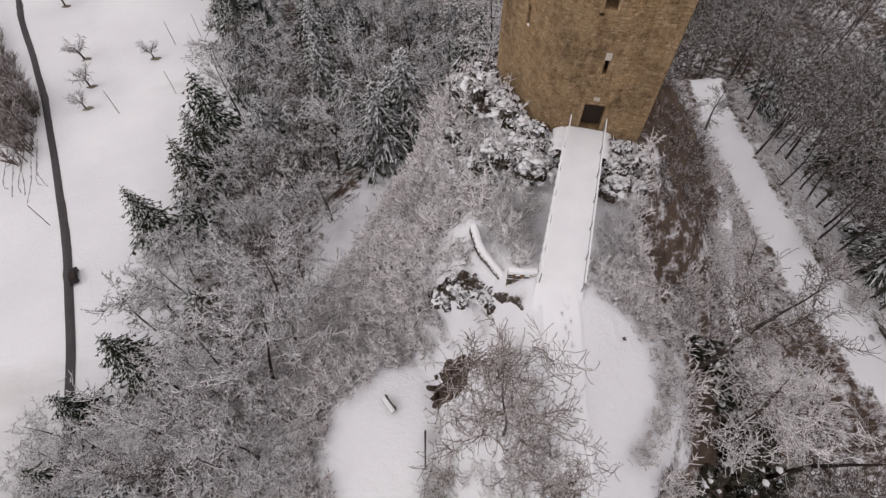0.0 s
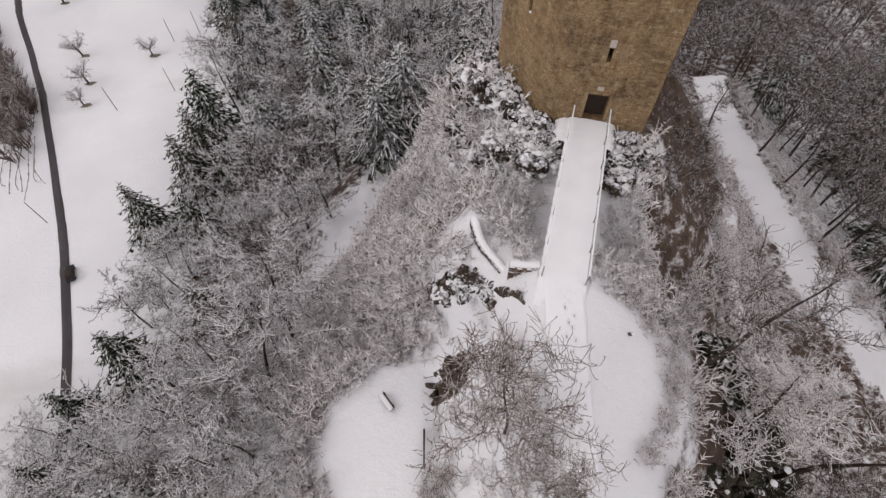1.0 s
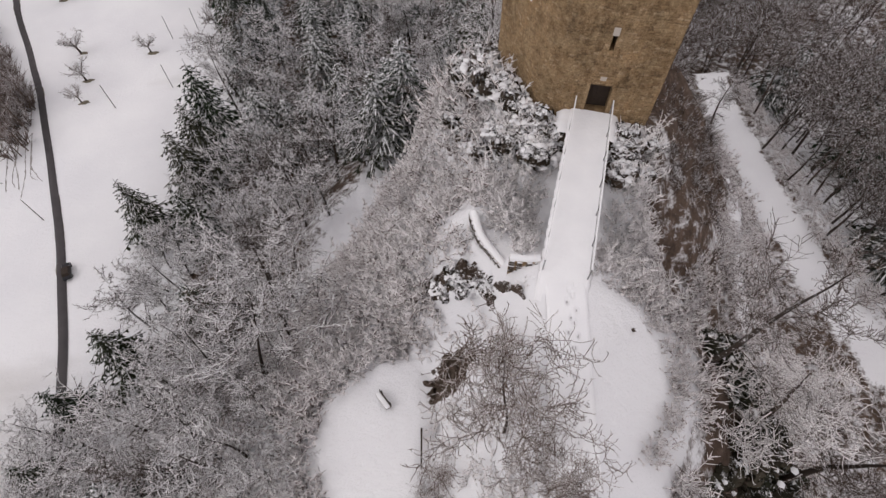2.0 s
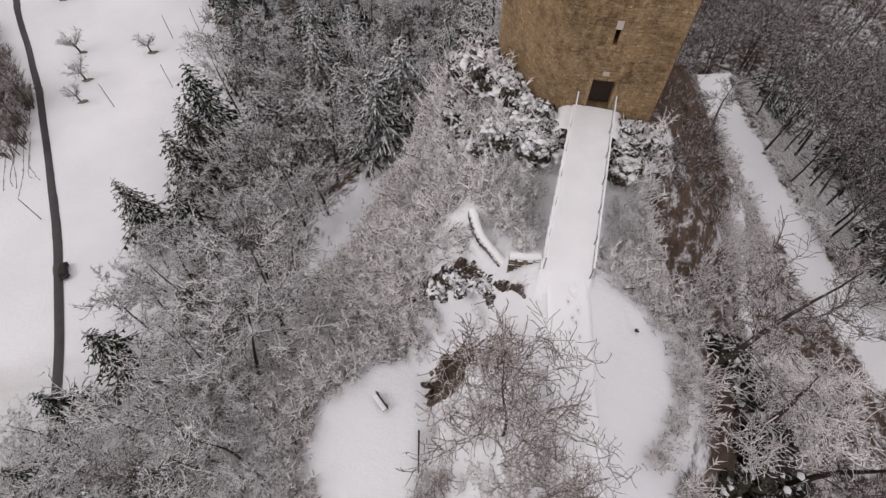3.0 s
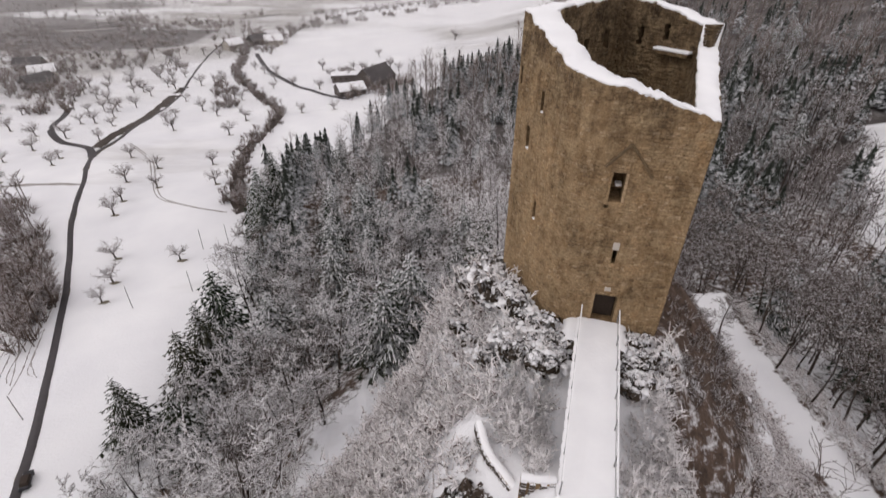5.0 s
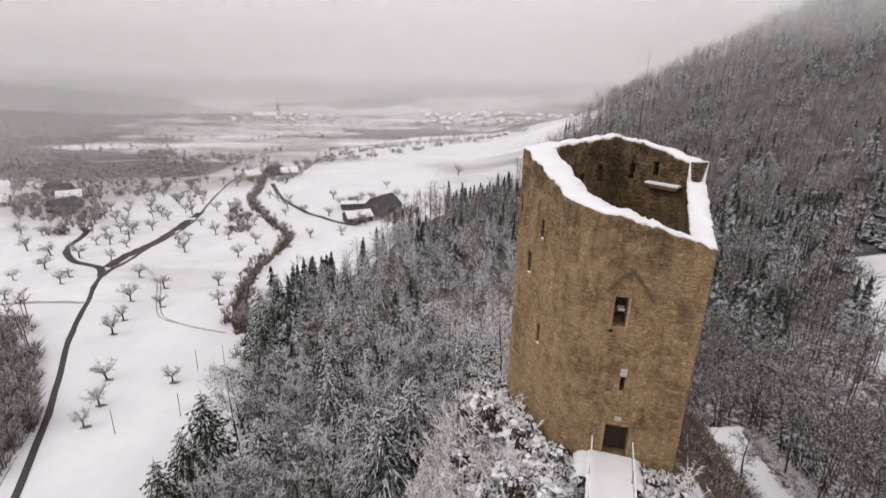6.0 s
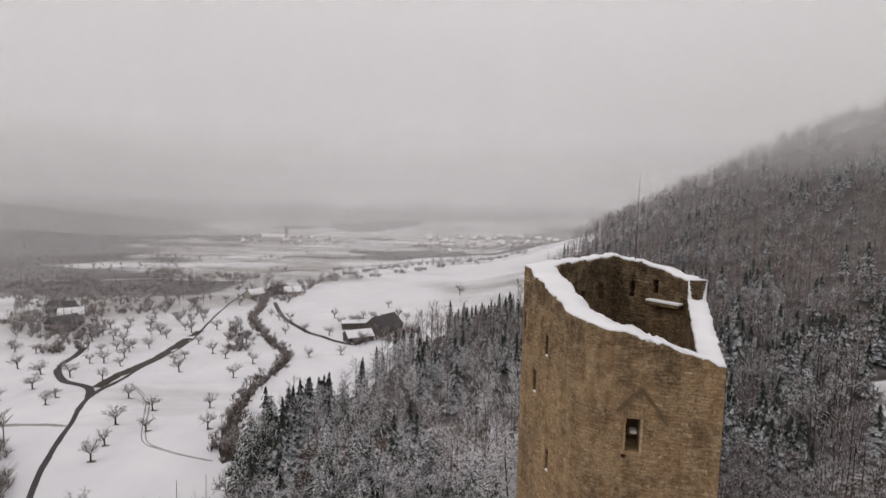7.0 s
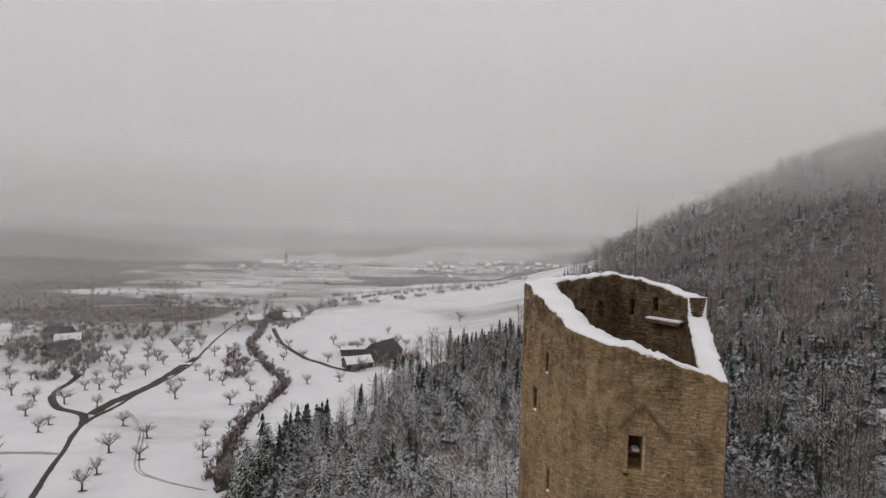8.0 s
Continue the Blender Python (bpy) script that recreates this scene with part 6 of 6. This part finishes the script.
part("lintel", in_wall(FRONT, (2.86, -0.3, 2.35), (3.22, 0.05, 2.62)), LIME, keep, "pale lintel block above the door")
for x in (2.2, 3.74):
    part("jamb", in_wall(FRONT, (x, -0.3, -0.05), (x + 0.2, 0.045, 2.1)), PALE, keep)
for x in (1.86, 2.7):
    part("window_jamb", in_wall(FRONT, (x, -0.3, 8.25), (x + 0.14, 0.045, 9.95)), PALE, keep)
part("window_lintel", in_wall(FRONT, (1.9, -0.3, 9.96), (2.8, 0.04, 10.14)), PALE, keep)
part("window_sill", in_wall(FRONT, (1.8, -0.5, 8.05), (2.9, 0.06, 8.24)), PALE, keep)
part("sill_snow", in_wall(FRONT, (2.30, -1.1, 8.9), (2.66, -0.6, 9.06), 0.04), SNOW, keep, "snow drifted on a stone inside the window")
part("ledge", in_wall(FRONT, (2.0, -1.3, 8.78), (2.7, -0.75, 8.88)), INNER, keep)
part("slit_head", in_wall(FRONT, (2.80, -0.3, 5.26), (3.16, 0.05, 5.75)), LIME, keep, "pale block over the slit")
for name in ("loop_high", "loop_mid", "loop_low"):
    m, a, b, lo, hi = OPENINGS[name]
    part("loop_snow", in_wall(m, (a + 0.01, -0.35, lo + 0.005), (b - 0.01, 0.02, lo + 0.09), 0.025), SNOW, keep, "snow caught in the foot of the loophole")
door = part("door", in_wall(FRONT, (2.42, -0.75, -0.05), (3.72, -0.65, 2.05)), DARK, keep, "dark weathered wooden door set back in the opening")
for k in range(5):
    part("board", in_wall(FRONT, (2.44 + k * 0.256, -0.65, 0.02), (2.68 + k * 0.256, -0.62, 1.98), 0.006), DARK, door)
# scar of a vanished roof above the window
for a, b in (((1.55, 10.25), (2.62, 11.55)), ((2.62, 11.55), (3.2, 10.9)), ((3.2, 10.9), (3.95, 9.85))):
    dx, dz = b[0] - a[0], b[1] - a[1]
    ln, an = math.hypot(dx, dz), math.atan2(dz, dx)
    m = KEEP_INV @ FRONT @ Matrix.Translation((a[0], 0.03, a[1])) @ Matrix.Rotation(-an, 4, "Y")
    bm = bmesh.new()
    box(bm, (0, -0.1, -0.07), (ln, 0.12, 0.07), m, bevel=0.025)
    bmesh.ops.recalc_face_normals(bm, faces=bm.faces)
    part("roof_scar", bm, stone_material("scar_stone", 0.38), keep, "projecting course left by a vanished gable roof")
# ledge with snow inside
part("inner_ledge", in_wall(BACK, (0.9, -1.6, 14.3), (3.2, -1.0, 14.5)), INNER, keep)
part("inner_ledge_snow", in_wall(BACK, (0.9, -1.62, 14.504), (3.2, -1.05, 14.66), 0.05), SNOW, keep, "strip of snow on an inner ledge")
for k in range(7):
    part("broken_course", in_wall(BACK, (0.02, -1.05 - 0.03 * (k % 2), 15.0 + k * 0.17), (1.0 + 0.12 * (k % 3), 0.02, 15.14 + k * 0.17)), INNER, keep)
bm2 = bmesh.new()
vs_ = [bm2.verts.new(KEEP_INV @ Vector((p.x, p.y, 4.0))) for p in INNER_RING]
bm2.faces.new(vs_)
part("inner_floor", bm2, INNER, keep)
bm = bmesh.new()
bmesh.ops.create_cone(bm, segments=6, radius1=0.035, radius2=0.015, depth=6.4, cap_ends=True)
bmesh.ops.translate(bm, vec=(12.2, 34.6, 19.6), verts=bm.verts)
bmesh.ops.transform(bm, matrix=KEEP_INV, verts=bm.verts)
part("lightning_rod", bm, IRON, keep, "thin iron rod standing on the wall top")
bm = bmesh.new()
box(bm, (13.05, 23.95, -1.0), (13.09, 23.99, 13.0), KEEP_INV)
part("down_cable", bm, IRON, keep)

# ---- stones of the keep ----


def ring_walk(ringpts, first, last):
    pts = [ringpts[k % N_RING] for k in range(first, last + 1)]
    rims = [RIM[k % N_RING] for k in range(first, last + 1)]
    s = np.concatenate([[0], np.cumsum([(b - a).length for a, b in zip(pts, pts[1:])])])
    xy = np.array([tuple(p) for p in pts])
    return s, xy, np.array(rims)


CUTS = [(name.startswith("inner"), m.inverted(), a, b, lo, hi) for name, (m, a, b, lo, hi) in OPENINGS.items()]


def cut_at(x, y, z, margin, inside=False):
    """Whether a place on the wall lies in an opening."""
    for inner, m, a, b, lo, hi in CUTS:
        if inner == inside and lo - margin * 0.6 < z < hi + margin * 0.6:
            q = m @ Vector((x, y, z))
            if a - margin < q.x < b + margin and abs(q.y) < (2.0 if inside else 0.5):
                return True
    return False


STONE_UNITS = []
for k in range(6):
    r_ = random.Random(k)
    bm = bmesh.new()
    box(bm, (-0.5, -0.5, -0.5), (0.5, 0.5, 0.5))
    for v in bm.verts:
        if v.co.y > 0:
            v.co.x *= r_.uniform(0.86, 0.96)
            v.co.z *= r_.uniform(0.84, 0.95)
            v.co.y += r_.uniform(-0.12, 0.12)
    me_ = bpy.data.meshes.new("stone")
    bm.to_mesh(me_)
    bm.free()
    me_.materials.append(STONE)
    STONE_UNITS.append(me_)


def skin(ringpts, first, last, z0, outward, material, singles, seed, tall=(0.055, 0.22)):
    """Rubble courses over a stretch of wall; the stones of one band become parts, the rest one mesh."""
    s, xy, rims = ring_walk(ringpts, first, last)
    r = random.Random(seed)
    vs, fs = [], []
    wall_ob = next(c for c in keep.children if c.name.startswith("wall"))
    made = 0
    starts = [0.0]
    while starts[-1] < s[-1]:
        starts.append(starts[-1] + r.uniform(0.4, 1.0))
    courses = []
    for lo, hi in zip(starts, starts[1:]):
        z = z0 + r.uniform(0, 0.2)
        while z < rims.max() - 0.1:
            h = r.uniform(*tall)
            courses.append((lo, hi, z, h))
            z += h
    for lo, hi, z, h in courses:
        at = lo - r.uniform(-0.1, 0.14)
        while at < min(hi, s[-1]):
            w = r.uniform(0.13, 0.44) if r.random() < 0.75 else r.uniform(0.08, 0.14)
            a, b = max(at, 0), min(at + w + 0.003, s[-1])
            at += w
            mid = (a + b) / 2
            if b - a < 0.05 or z + h > np.interp(mid, s, rims) - 0.02 + r.uniform(-0.08, 0.06):
                continue
            p = np.array([np.interp(mid, s, xy[:, 0]), np.interp(mid, s, xy[:, 1])])
            if cut_at(p[0], p[1], z + h / 2, 0.12 if outward > 0 else 0.05, outward < 0) or r.random() < 0.015:
                continue
            pa = np.array([np.interp(a, s, xy[:, 0]), np.interp(a, s, xy[:, 1])])
            pb = np.array([np.interp(b, s, xy[:, 0]), np.interp(b, s, xy[:, 1])])
            t = pb - pa
            t /= np.linalg.norm(t) + 1e-9
            n = np.array([t[1], -t[0]]) * outward
            proud = 0.003 + 0.026 * r.random() ** 2
            hh = h + 0.004 - r.random() * 0.010
            zz = z + r.uniform(-0.045, 0.045)
            if singles and made < singles[0] and singles[1] < zz < singles[2] and mid > singles[3]:
                made += 1
                ob = new("stone", STONE_UNITS[r.randrange(6)])
                ob.parent = wall_ob
                q = (pa + pb) / 2 + n * (proud - 0.04) / 2
                fr = Matrix(((t[0], n[0], 0, q[0]), (t[1], n[1], 0, q[1]), (0, 0, 1, zz + hh / 2), (0, 0, 0, 1)))
                ob.matrix_basis = KEEP_INV @ fr @ Matrix.Diagonal((b - a, proud + 0.04, hh, 1))
                continue
            i = len(vs)
            for q, zc in ((pa, zz), (pb, zz), (pb, zz + hh), (pa, zz + hh)):
                vs.append((q[0] - n[0] * 0.02, q[1] - n[1] * 0.02, zc))
            j = r.uniform(0.002, 0.014)
            for q, sg, zc in ((pa, 1, zz + j), (pb, -1, zz + j * 0.7), (pb, -1, zz + hh - j), (pa, 1, zz + hh - j * 0.8)):
                k_ = q + t * sg * r.uniform(0.004, 0.03) + n * (proud + r.uniform(-0.003, 0.005))
                vs.append((k_[0], k_[1], zc + r.uniform(-0.01, 0.01)))
            quad = [(4, 5, 6, 7), (0, 1, 5, 4), (1, 2, 6, 5), (2, 3, 7, 6), (3, 0, 4, 7)]
            for q in quad:
                fs.append(tuple(i + e for e in (q if outward > 0 else q[::-1])))
    me = mesh_from("stonework", vs, fs, material)
    me.transform(KEEP_INV)
    ob = part("stonework", me, None, keep, "rough coursed rubble stonework")
    ob["kind"] = "stuff"


skin(OUTER, 90, N_RING, -2.5, 1, STONE, (290, 10.2, 13.4, 5.6), 1)
skin(OUTER, 0, 30, -2.5, 1, STONE, None, 2)
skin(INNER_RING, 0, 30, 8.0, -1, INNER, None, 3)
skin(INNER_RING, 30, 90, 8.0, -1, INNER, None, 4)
